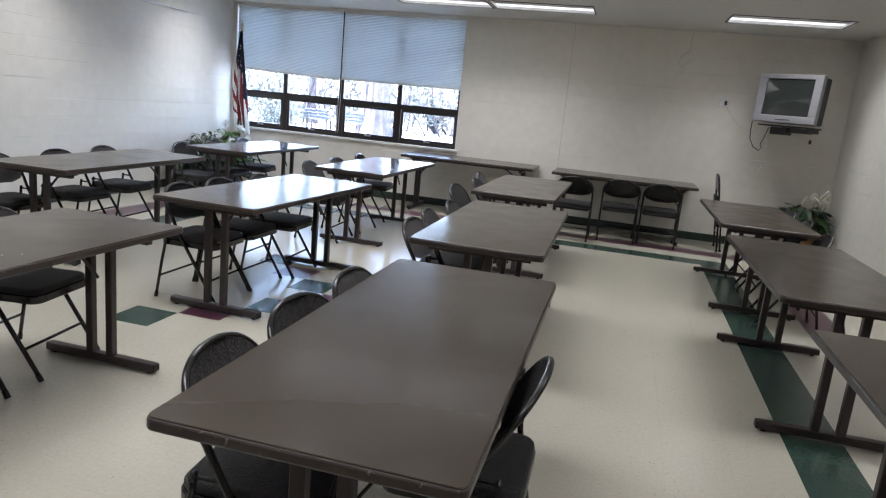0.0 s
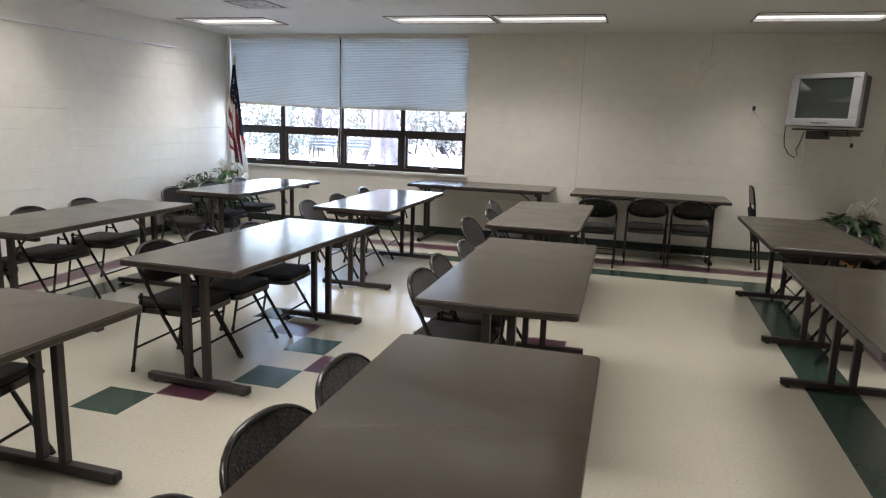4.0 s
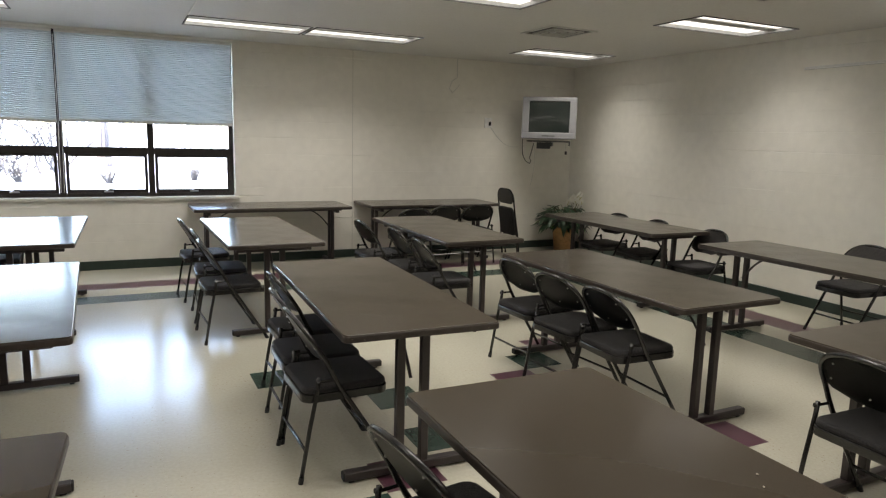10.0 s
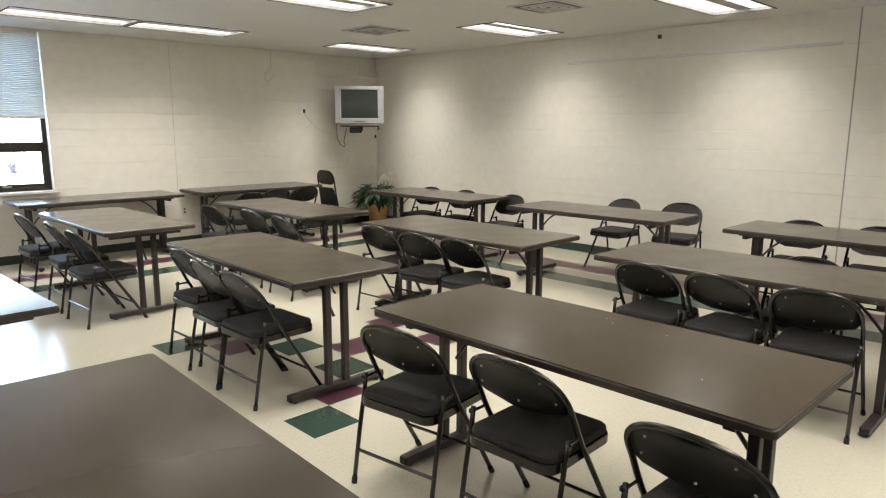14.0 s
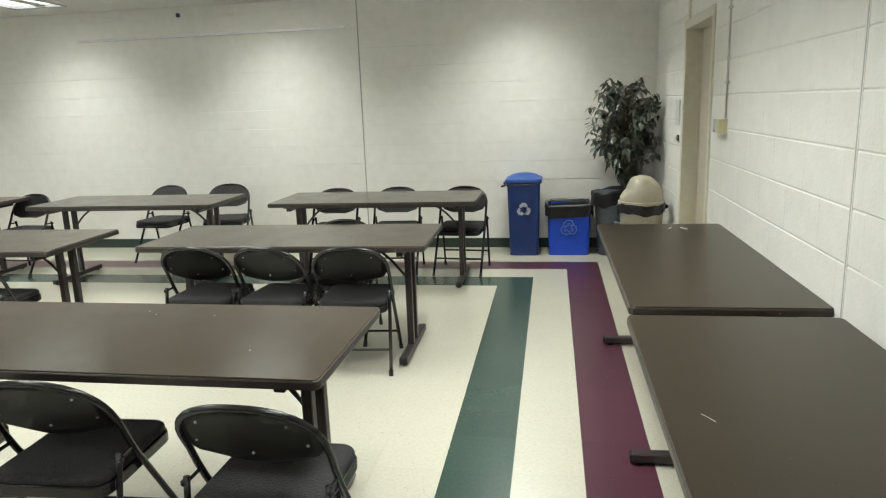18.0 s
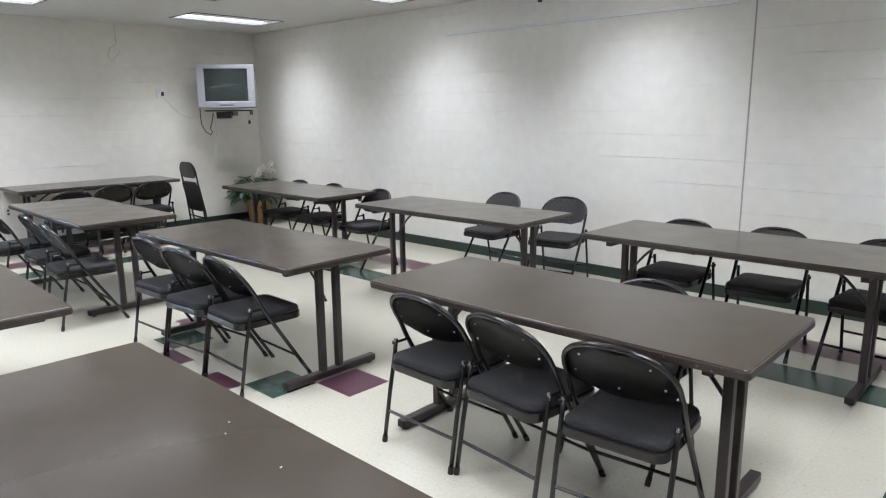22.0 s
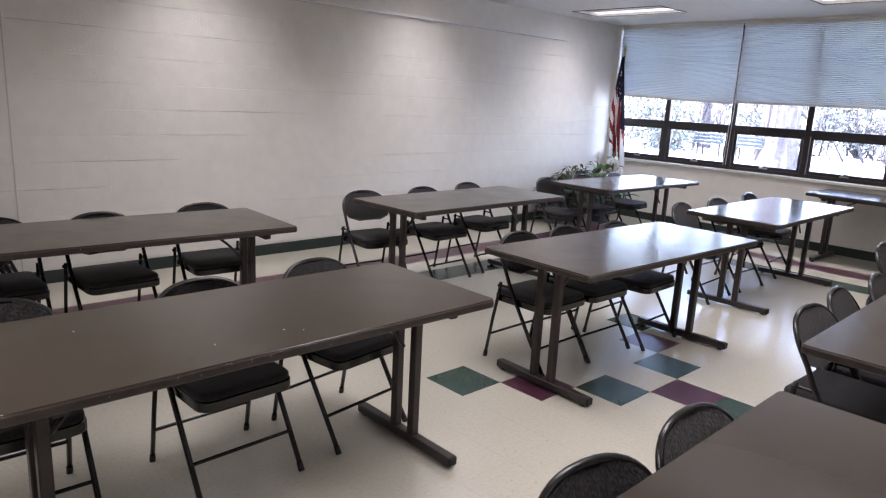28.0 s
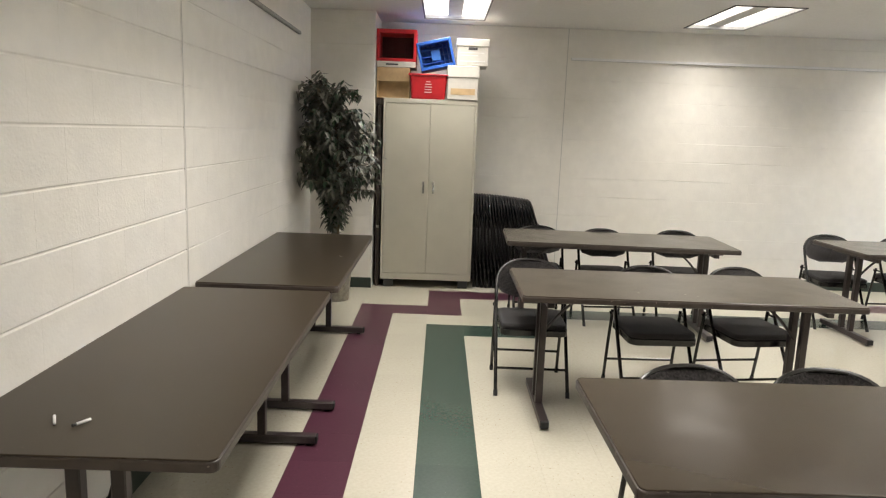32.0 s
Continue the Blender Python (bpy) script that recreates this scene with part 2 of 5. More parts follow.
def slab(outline, z0, z1, bevel=0.0, segments=2):
    """A plate with the given outline (counter-clockwise), rounded along its rims."""
    bm = bmesh.new()
    face = bm.faces.new([bm.verts.new((x, y, z0)) for x, y in outline])
    r = bmesh.ops.extrude_face_region(bm, geom=[face])
    for v in r["geom"]:
        if isinstance(v, bmesh.types.BMVert):
            v.co.z = z1
    bmesh.ops.recalc_face_normals(bm, faces=bm.faces)
    if bevel:
        rims = [e for e in bm.edges if abs(e.verts[0].co.z - e.verts[1].co.z) < 1e-6]
        bmesh.ops.bevel(bm, geom=rims, offset=bevel, segments=segments, affect="EDGES", profile=0.5)
    return bm


def rounded(hx, hy, r, steps=5):
    pts = []
    for cx, cy, a0 in ((hx - r, hy - r, 0), (-hx + r, hy - r, 90), (-hx + r, -hy + r, 180), (hx - r, -hy + r, 270)):
        for k in range(steps + 1):
            a = radians(a0 + 90 * k / steps)
            pts.append((cx + r * math.cos(a), cy + r * math.sin(a)))
    return pts


# ---- the room ----
T = 0.3048
WEST, EAST, SOUTH, NORTH, HIGH = -4.05, 4.66, -5.18, 5.08, 2.71
WIN = (-3.99, -0.35, 0.84, 2.685)


tagged(link("floor", box(WEST - 0.2, EAST + 0.2, SOUTH - 0.2, NORTH + 0.2, -0.2, -0.0008), M_SLAB), "cream vinyl tile floor with green and maroon bands", "floor", kind="structure")
floor = bpy.data.objects["floor"]
LAMP_X, LAMP_Y = (-3.1, -0.38, 0.87, 3.55), (3.83, 1.22, -1.2, -3.8)


def ceiling_mesh():
    """The ceiling slab with an opening for each recessed light."""
    hx, hy = 0.608, 0.303
    xs = [WEST - 0.2] + [v for x in LAMP_X for v in (x - hx, x + hx)] + [EAST + 0.2]
    ys = [SOUTH - 0.2] + [v for y in LAMP_Y[::-1] for v in (y - hy, y + hy)] + [NORTH + 0.2]
    bm = bmesh.new()
    for j, (y0, y1) in enumerate(zip(ys, ys[1:])):
        if j % 2 == 0:
            box(xs[0], xs[-1], y0, y1, HIGH, HIGH + 0.12, bm=bm)
            continue
        for i, (x0, x1) in enumerate(zip(xs, xs[1:])):
            if i % 2 == 0:
                box(x0, x1, y0, y1, HIGH, HIGH + 0.12, bm=bm)
    box(xs[0], xs[-1], ys[0], ys[-1], HIGH + 0.12, HIGH + 0.2, bm=bm)
    return bm


ceiling = tagged(link("ceiling", ceiling_mesh(), M_CEIL), "off-white painted flat ceiling", "ceiling", kind="structure")

# ---- block walls ----
COURSE, FIRST, BLOCK = 0.2065, 0.119, 0.405


def block_faces(bm, u0, u1, z0, z1, place, depth=0.0050, lip=0.0042, tooled=False):
    """One painted block: a face proud of the mortar, softer at the sides than along the courses."""
    fill = 0.5 + 0.5 * math.sin(2.3 * u0 + 7.1 * z0) * math.sin(1.1 * u0 - 17.0 * z0 + 0.7)
    fill = max(0.0, (fill - 0.30) / 0.70)
    depth, lip = 0.0003 + 0.62 * depth * fill, 0.0013 + 1.25 * lip * fill
    if tooled:
        depth, lip = 0.0032, 0.0062 + 0.0015 * fill
    q = [[bm.verts.new(place(u, z, d)) for u, d in ((u0, -0.0005), (u0 + 0.002, 0), (u1 - 0.002, 0), (u1, -0.0005))] for z in (z0 + lip, z1 - lip)]
    e = [[bm.verts.new(place(u, z, -depth)) for u in (u0, u0 + 0.002, u1 - 0.002, u1)] for z in (z0 + 0.0012, z1 - 0.0012)]
    for k in range(3):
        bm.faces.new((q[0][k], q[0][k + 1], q[1][k + 1], q[1][k]))
        bm.faces.new((e[0][k], e[0][k + 1], q[0][k + 1], q[0][k]))
        bm.faces.new((q[1][k], q[1][k + 1], e[1][k + 1], e[1][k]))


def block_wall(name, a, b, place, body, holes=(), single=False, top=HIGH):
    """A wall of blocks from a to b; place(u, z, d) gives the world point d in front of the face."""
    w = tagged(link(name, body, M_WALL), "white painted concrete block wall", "wall", kind="structure")
    rest = bmesh.new()
    rows = [0.0] + [FIRST + COURSE * k for k in range(20) if FIRST + COURSE * k < top - 0.03] + [top]
    for n, (z0, z1) in enumerate(zip(rows, rows[1:])):
        u = a - (BLOCK / 2 if n % 2 else 0)
        while u < b:
            spans = [(max(u, a), min(u + BLOCK, b), z0, z1)]
            for h0, h1, hz0, hz1 in holes:
                cut = []
                for s0, s1, q0, q1 in spans:
                    if s1 <= h0 or s0 >= h1 or q1 <= hz0 or q0 >= hz1:
                        cut.append((s0, s1, q0, q1))
                        continue
                    if q0 < hz0:
                        cut.append((s0, s1, q0, hz0))
                    if q1 > hz1:
                        cut.append((s0, s1, hz1, q1))
                    m0, m1 = max(q0, hz0), min(q1, hz1)
                    if s0 < h0:
                        cut.append((s0, h0, m0, m1))
                    if s1 > h1:
                        cut.append((h1, s1, m0, m1))
                spans = cut
            for s0, s1, q0, q1 in spans:
                if s1 - s0 < 0.02 or q1 - q0 < 0.015:
                    continue
                if single:
                    bm = bmesh.new()
                    block_faces(bm, s0, s1, q0, q1, place, tooled=s0 > -0.5)
                    bmesh.ops.recalc_face_normals(bm, faces=bm.faces)
                    link("block", bm, M_WALL, w)
                else:
                    block_faces(rest, s0, s1, q0, q1, place)
            u += BLOCK
    if single:
        rest.free()
    else:
        bmesh.ops.recalc_face_normals(rest, faces=rest.faces)
        tagged(link("wall_blocks", rest, M_WALL, w), kind="stuff")
    return w


MORTAR = 0.004
block_wall("wall_west", SOUTH, NORTH, lambda u, z, d: (WEST + d, u, z), box(WEST - 0.2, WEST - MORTAR, SOUTH - 0.2, NORTH + 0.2, 0, HIGH))
block_wall("wall_east", SOUTH, NORTH, lambda u, z, d: (EAST - d, u, z), box(EAST + MORTAR, EAST + 0.2, SOUTH - 0.2, NORTH + 0.2, 0, HIGH))
bm = box(WEST - MORTAR, EAST + MORTAR, NORTH + MORTAR, NORTH + 0.2, 0, WIN[2])
box(WEST - MORTAR, EAST + MORTAR, NORTH + MORTAR, NORTH + 0.2, WIN[3], HIGH, bm=bm)
box(WEST - MORTAR, WIN[0], NORTH + MORTAR, NORTH + 0.2, WIN[2], WIN[3], bm=bm)
box(WIN[1], EAST + MORTAR, NORTH + MORTAR, NORTH + 0.2, WIN[2], WIN[3], bm=bm)
block_wall("wall_north", WEST, EAST, lambda u, z, d: (u, NORTH - d, z), bm, holes=[WIN])
D0, D1, DH = 2.20, 3.12, 2.09
bm = box(WEST - MORTAR, D0, SOUTH - 0.2, SOUTH - MORTAR, 0, HIGH)
box(D1, EAST + MORTAR, SOUTH - 0.2, SOUTH - MORTAR, 0, HIGH, bm=bm)
box(D0, D1, SOUTH - 0.2, SOUTH - MORTAR, 2.66, HIGH, bm=bm)
south = block_wall("wall_south", WEST, EAST, lambda u, z, d: (u, SOUTH + d, z), bm, holes=[(D0, D1, 0, 2.66)], single=True)
# column in the south-west corner
PX, PY = -3.40, -4.56
bm = box(WEST, PX - MORTAR, SOUTH, PY - MORTAR, 0, HIGH)
for n in range(14):
    z0, z1 = max(0, FIRST + COURSE * (n - 1)), min(HIGH, FIRST + COURSE * n)
    if z1 - z0 > 0.02:
        block_faces(bm, SOUTH, PY - 0.001, z0, z1, lambda u, z, d: (PX + d, u, z))
        block_faces(bm, WEST, PX - 0.001, z0, z1, lambda u, z, d: (u, PY + d, z))
tagged(link("wall_column", bm, M_WALL), "white painted block column in the corner", "column", kind="structure")

# rubber base along the walls
for name, args in {
    "baseboard_west": (WEST, WEST + 0.012, PY, NORTH - 0.012), "baseboard_east": (EAST - 0.012, EAST, SOUTH, NORTH - 0.012),
    "baseboard_north": (WEST, EAST, NORTH - 0.012, NORTH), "baseboard_south": (PX + 0.012, D0 - 0.06, SOUTH, SOUTH + 0.012),
    "baseboard_southeast": (D1 + 0.06, EAST - 0.012, SOUTH, SOUTH + 0.012), "baseboard_column": (PX, PX + 0.012, SOUTH, PY),
}.items():
    tagged(link(name, box(*args, 0, 0.105, 0.003), M_BASE), "dark green rubber wall base", "baseboard", kind="structure")

M_CAULK = mat("grey_caulk", (0.34, 0.34, 0.32), 0.7, noise_scale=60, vary=0.2, bump=0.3, bump_scale=80)

# rails high on the walls
M_RAIL = mat("glossy_white_rail", (0.86, 0.86, 0.85), 0.22, vary=0.03, spec=0.7)
for name, args in {"trim_west": (WEST, WEST + 0.04, -2.55, 3.9), "trim_south": (-2.81, -0.4, SOUTH, SOUTH + 0.03)}.items():
    tagged(link(name, box(*args, 2.388, 2.414, 0.003), M_CAULK if name == "trim_south" else M_RAIL), "grey rail high on the block wall" if name == "trim_south" else "white painted rail high on the block wall", "rail", kind="structure")
bm = bmesh.new()
ends = [[bm.verts.new((EAST - d, y, z)) for d, z in ((0, 2.386), (0.026, 2.386), (0.026, 2.392), (0.002, 2.416), (0, 2.416))] for y in (-1.95, 1.19)]
for k in range(5):
    bm.faces.new((ends[0][k], ends[0][(k + 1) % 5], ends[1][(k + 1) % 5], ends[1][k]))
bm.faces.new(ends[0])
bm.faces.new(ends[1][::-1])
bmesh.ops.recalc_face_normals(bm, faces=bm.faces)
tagged(link("trim_east", bm, M_RAIL), "white painted sloping rail high on the block wall", "rail", kind="structure")

tagged(link("trim_ceiling", box(-0.992, -0.978, 1.53, 3.52, HIGH - 0.005, HIGH, 0.001), M_WHITE), "thin white strip across the ceiling", "strip", kind="structure")

# ---- joints and conduit on the walls ----
M_COND = mat("conduit_paint", (0.56, 0.55, 0.51), 0.8, vary=0.06, spec=0.08)
M_PIPE = mat("painted_pipe", (0.60, 0.60, 0.57), 0.4, vary=0.06)


def pipe(x, y, z0, z1, nx, ny, r=0.011):
    """A painted conduit with clips; (nx, ny) points from the wall into the room."""
    t = thing("conduit", "white painted electrical conduit clipped to the wall", "conduit", "conduits on the walls", pose(x + nx * (r + 0.002), y + ny * (r + 0.002), 0))
    part("tube", tube([(0, 0, z0), (0, 0, z1)], r, 10), M_COND, t, smooth=True)
    for k in range(3):
        z = z0 + (z1 - z0) * (k + 0.5) / 3
        hx, hy = (0.028, r + 0.002) if ny else (r + 0.002, 0.028)
        part("clip", box(-hx, hx, -hy, hy, z - 0.008, z + 0.008, 0.002), M_COND, t)


pipe(1.75, SOUTH, 1.42, HIGH, 0, 1, 0.006)


def control_joint(name, x, y, z0, z1, along_x, bead, w=0.009, gap=0.45):
    """A caulked movement joint in a block wall: two painted lips and a sunken bead between them."""
    lips, seam = bmesh.new(), bmesh.new()
    for u0, u1, d, bm in ((-w, -gap * w, 0.0022, lips), (gap * w, w, 0.0022, lips), (-gap * w, gap * w, 0.0006, seam)):
        if along_x:
            box(x + u0, x + u1, y - d, y + d, z0, z1, 0.0003, bm=bm)
        else:
            box(x - d, x + d, y + u0, y + u1, z0, z1, 0.0003, bm=bm)
    joint = tagged(link(name, lips, M_WALL), "caulked vertical joint in the white block wall", "wall joint", kind="structure")
    part("caulk_bead", seam, bead, joint, "grey caulk bead")


control_joint("trim_joint_east", EAST, -2.086, 0.105, HIGH, False, M_CAULK, 0.014, 0.50)
control_joint("trim_joint_west", WEST, -2.59, 0.105, HIGH, False, M_COND, 0.010)
control_joint("trim_joint_south", -0.085, SOUTH, 0.105, HIGH, True, M_CAULK, 0.012, 0.35)
control_joint("trim_joint_north", 1.16, NORTH, 0.105, HIGH, True, M_COND, 0.007)

# ---- window ----
M_GLASS = bpy.data.materials.new("window_glass")
M_GLASS.use_nodes = True
_g = M_GLASS.node_tree.nodes["Principled BSDF"]
_g.inputs["Base Color"].default_value = (0.95, 0.98, 0.97, 1)
_g.inputs["Roughness"].default_value = 0.0
_g.inputs["IOR"].default_value = 1.45
_g.inputs["Transmission Weight"].default_value = 1.0
M_SILL = mat("sill_stone", (0.62, 0.60, 0.55), 0.35, vary=0.08)

window = tagged(new("window_1"), "bronze framed window with four bays and awning sashes", "window", kind="structure")
WX = [WIN[0], -3.165, -2.225, -1.29, WIN[1]]
WY0, WY1 = NORTH + 0.10, NORTH + 0.16
TR0, TR1 = 1.335, 1.415
bm = box(WIN[0], WIN[1], WY0, WY1, WIN[2], WIN[2] + 0.045, 0.004)
box(WIN[0], WIN[1], WY0, WY1, WIN[3] - 0.05, WIN[3], 0.004, bm=bm)
box(WIN[0], WIN[1], WY0 - 0.004, WY1, TR0, TR1, 0.004, bm=bm)
box(WIN[0], WIN[0] + 0.05, WY0 + 0.002, WY1 - 0.002, WIN[2], WIN[3], 0.003, bm=bm)
box(WIN[1] - 0.05, WIN[1], WY0 + 0.002, WY1 - 0.002, WIN[2], WIN[3], 0.003, bm=bm)
part("window_frame", bm, M_BRONZE, window, "dark bronze window frame")
for x in WX[1:4]:
    part("mullion", box(x - 0.035, x + 0.035, WY0 - 0.008, WY1 + 0.004, WIN[2] + 0.002, WIN[3] - 0.002, 0.004), M_BRONZE, window)
for n in range(4):
    x0, x1 = WX[n] + 0.04, WX[n + 1] - 0.04
    sash = bmesh.new()
    z0, z1 = WIN[2] + 0.04, TR0 + 0.002
    for a in ((x0, x1, z0, z0 + 0.045), (x0, x1, z1 - 0.035, z1), (x0, x0 + 0.035, z0 + 0.04, z1 - 0.03), (x1 - 0.035, x1, z0 + 0.04, z1 - 0.03)):
        box(a[0], a[1], WY0 + 0.012, WY1 - 0.006, a[2], a[3], 0.003, bm=sash)
    s = part("sash", sash, M_BRONZE, window)
    xm = (x0 + x1) / 2
    h = box(xm - 0.05, xm + 0.05, WY0 - 0.006, WY0 + 0.013, z0 + 0.012, z0 + 0.03, 0.004)
    tube([(xm - 0.04, WY0 - 0.012, z0 + 0.022), (xm + 0.01, WY0 - 0.035, z0 + 0.055), (xm + 0.05, WY0 - 0.03, z0 + 0.05)], 0.006, 6, bm=h)
    part("window_latch", h, M_RIVET, s, "grey metal sash latch")
    for name, q0, q1 in (("pane", z0 + 0.03, z1 - 0.02), ("pane", TR1 - 0.004, WIN[3] - 0.04)):
        g = part(name, box(x0 + 0.01, x1 - 0.01, WY0 + 0.028, WY0 + 0.032, q0, q1), M_GLASS, window)
        g.visible_shadow = False
part("window_sill", box(WIN[0] - 0.02, WIN[1] + 0.05, NORTH - 0.03, WY0 + 0.01, WIN[2] - 0.035, WIN[2] + 0.002, 0.006), M_SILL, window, "pale stone window sill")

# ---- blinds ----
M_SHADE = bpy.data.materials.new("cellular_shade")
M_SHADE.use_nodes = True
_nt = M_SHADE.node_tree
_b = _nt.nodes["Principled BSDF"]
_b.inputs["Base Color"].default_value = (0.62, 0.67, 0.67, 1)
_b.inputs["Roughness"].default_value = 0.9
let_light_through(M_SHADE, 0.066, (0.64, 0.71, 0.75))


def shade(x0, x1, za, zb):
    """A pleated shade let down unevenly from za at x0 to zb at x1."""
    t = thing("window_shade", "pale blue-grey cellular shade pulled halfway down", "window shade", "shades on the window", pose(0, 0, 0))
    y, top = NORTH + 0.045, WIN[3] - 0.035
    bm = bmesh.new()
    n = 44
    rows = []
    for k in range(2 * n + 1):
        f = k / (2 * n)
        yy = y + (0.006 if k % 2 else -0.006)
        rows.append([bm.verts.new((x0 + (x1 - x0) * c / 6, yy, top + f * ((za + (zb - za) * c / 6) + 0.03 - top))) for c in range(7)])
    for a, b in zip(rows, rows[1:]):
        for c in range(6):
            bm.faces.new((a[c], a[c + 1], b[c + 1], b[c]))
    part("pleated_fabric", bm, M_SHADE, t)
    part("head_rail", box(x0, x1, y - 0.022, y + 0.022, top - 0.002, WIN[3] - 0.002, 0.004), M_WHITE, t)
    rail = box(-0.5, 0.5, -0.014, 0.014, -0.014, 0.016, 0.003)
    ang = math.atan2(zb - za, x1 - x0)
    rail.transform(Matrix.Translation(((x0 + x1) / 2, y, (za + zb) / 2 + 0.015)) @ Matrix.Rotation(-ang, 4, "Y") @ Matrix.Diagonal((math.hypot(x1 - x0, zb - za), 1, 1, 1)))
    part("bottom_rail", rail, M_PIPE, t, "grey bottom rail")


shade(WIN[0] + 0.012, -2.24, 1.725, 1.672)
shade(-2.215, WIN[1] - 0.012, 1.690, 1.690)
cord = thing("shade_cord", "thin white pull cord hanging beside the shade", "cord", m=pose(-2.228, NORTH + 0.02, 0))
part("cord", tube([(0, 0, 2.62), (0.004, -0.01, 1.7), (-0.01, -0.012, 0.9)], 0.003, 5), M_WHITE, cord)
cord = copy_thing(cord, pose(-2.195, NORTH + 0.02, 0))

# ---- door ----
M_BEIGE = mat("beige_steel", (0.62, 0.58, 0.46), 0.4, vary=0.05)
M_BEIGE2 = mat("beige_door", (0.50, 0.45, 0.35), 0.4, vary=0.06)
door = tagged(new("door_1"), "closed beige door set deep in a cream steel frame", "door", kind="structure")
bm = bmesh.new()
for a in ((D0 - 0.045, D0 + 0.015, 0, DH), (D1 - 0.015, D1 + 0.045, 0, DH), (D0 - 0.045, D1 + 0.045, DH - 0.02, DH + 0.05)):
    box(a[0], a[1], SOUTH - 0.16, SOUTH + 0.012, a[2], a[3], 0.003, bm=bm)
part("door_frame", bm, M_BEIGE, door, "cream painted steel door frame")
leaf = part("door_leaf", box(D0 + 0.017, D1 - 0.017, SOUTH - 0.16, SOUTH - 0.115, 0.006, DH - 0.024, 0.003), M_BEIGE2, door)
h = lathe([(0, 0), (0.03, 0), (0.03, 0.008), (0.012, 0.012), (0.012, 0.04), (0.026, 0.05), (0.028, 0.065), (0.018, 0.078), (0, 0.08)], 16)
h.transform(Matrix.Translation((D0 + 0.09, SOUTH - 0.115, 0.96)) @ Matrix.Rotation(radians(-90), 4, "X"))
part("door_handle", h, M_RIVET, leaf, "steel door knob", smooth=True)
for z in (0.25, 1.06, 1.88):
    part("hinge", box(D1 - 0.028, D1 - 0.014, SOUTH - 0.118, SOUTH - 0.108, z, z + 0.1, 0.002), M_RIVET, door)
part("transom_panel", box(D0, D1, SOUTH - 0.10, SOUTH - 0.020, DH + 0.05, 2.66, 0.002), M_WALL, door, "white panel above the door")
bm = bmesh.new()
for a in ((D0, D0 + 0.02, DH + 0.05, 2.66), (D1 - 0.02, D1, DH + 0.05, 2.66), (D0 + 0.02, D1 - 0.02, 2.64, 2.66)):
    box(a[0], a[1], SOUTH - 0.05, SOUTH - 0.01, a[2], a[3], bm=bm)
part("panel_trim", bm, M_BEIGE, door)
# unseen plain wall, added behind the door to close the opening
tagged(link("wall_behind_door", box(D0 - 0.3, D1 + 0.3, SOUTH - 0.24, SOUTH - 0.2, 0, HIGH), M_WALL), "plain wall closing the doorway", "wall", kind="structure")

# ---- outside ----
M_LAWN = mat("pale_winter_ground", (0.24, 0.265, 0.30), 0.9, noise_scale=6, vary=0.2, big=0.25, bump=0.3, bump_scale=12)
M_BARK = mat("grey_bark", (0.115, 0.095, 0.095), 0.9, noise_scale=9, vary=0.5, bump=1.0, bump_scale=14)
M_TWIG = mat("bare_twigs", (0.055, 0.049, 0.050), 0.9)
M_PINE = mat("evergreen", (0.085, 0.105, 0.092), 0.8, vary=0.5)
M_BENCH = mat("blue_green_bench", (0.022, 0.038, 0.052), 0.5)
M_WOODS = mat("far_woods", (0.40, 0.39, 0.39), 0.95, noise_scale=0.8, vary=0.5, big=0.15)
GZ = -0.15
gbm = bmesh.new()
gv = [gbm.verts.new(p) for p in ((-900, NORTH + 0.2, GZ), (900, NORTH + 0.2, GZ), (900, 1500, GZ), (-900, 1500, GZ))]
gbm.faces.new(gv)
tagged(link("ground", gbm, M_LAWN), "pale dry winter lawn outside the window", "ground", kind="structure")
rng = random.Random(5)


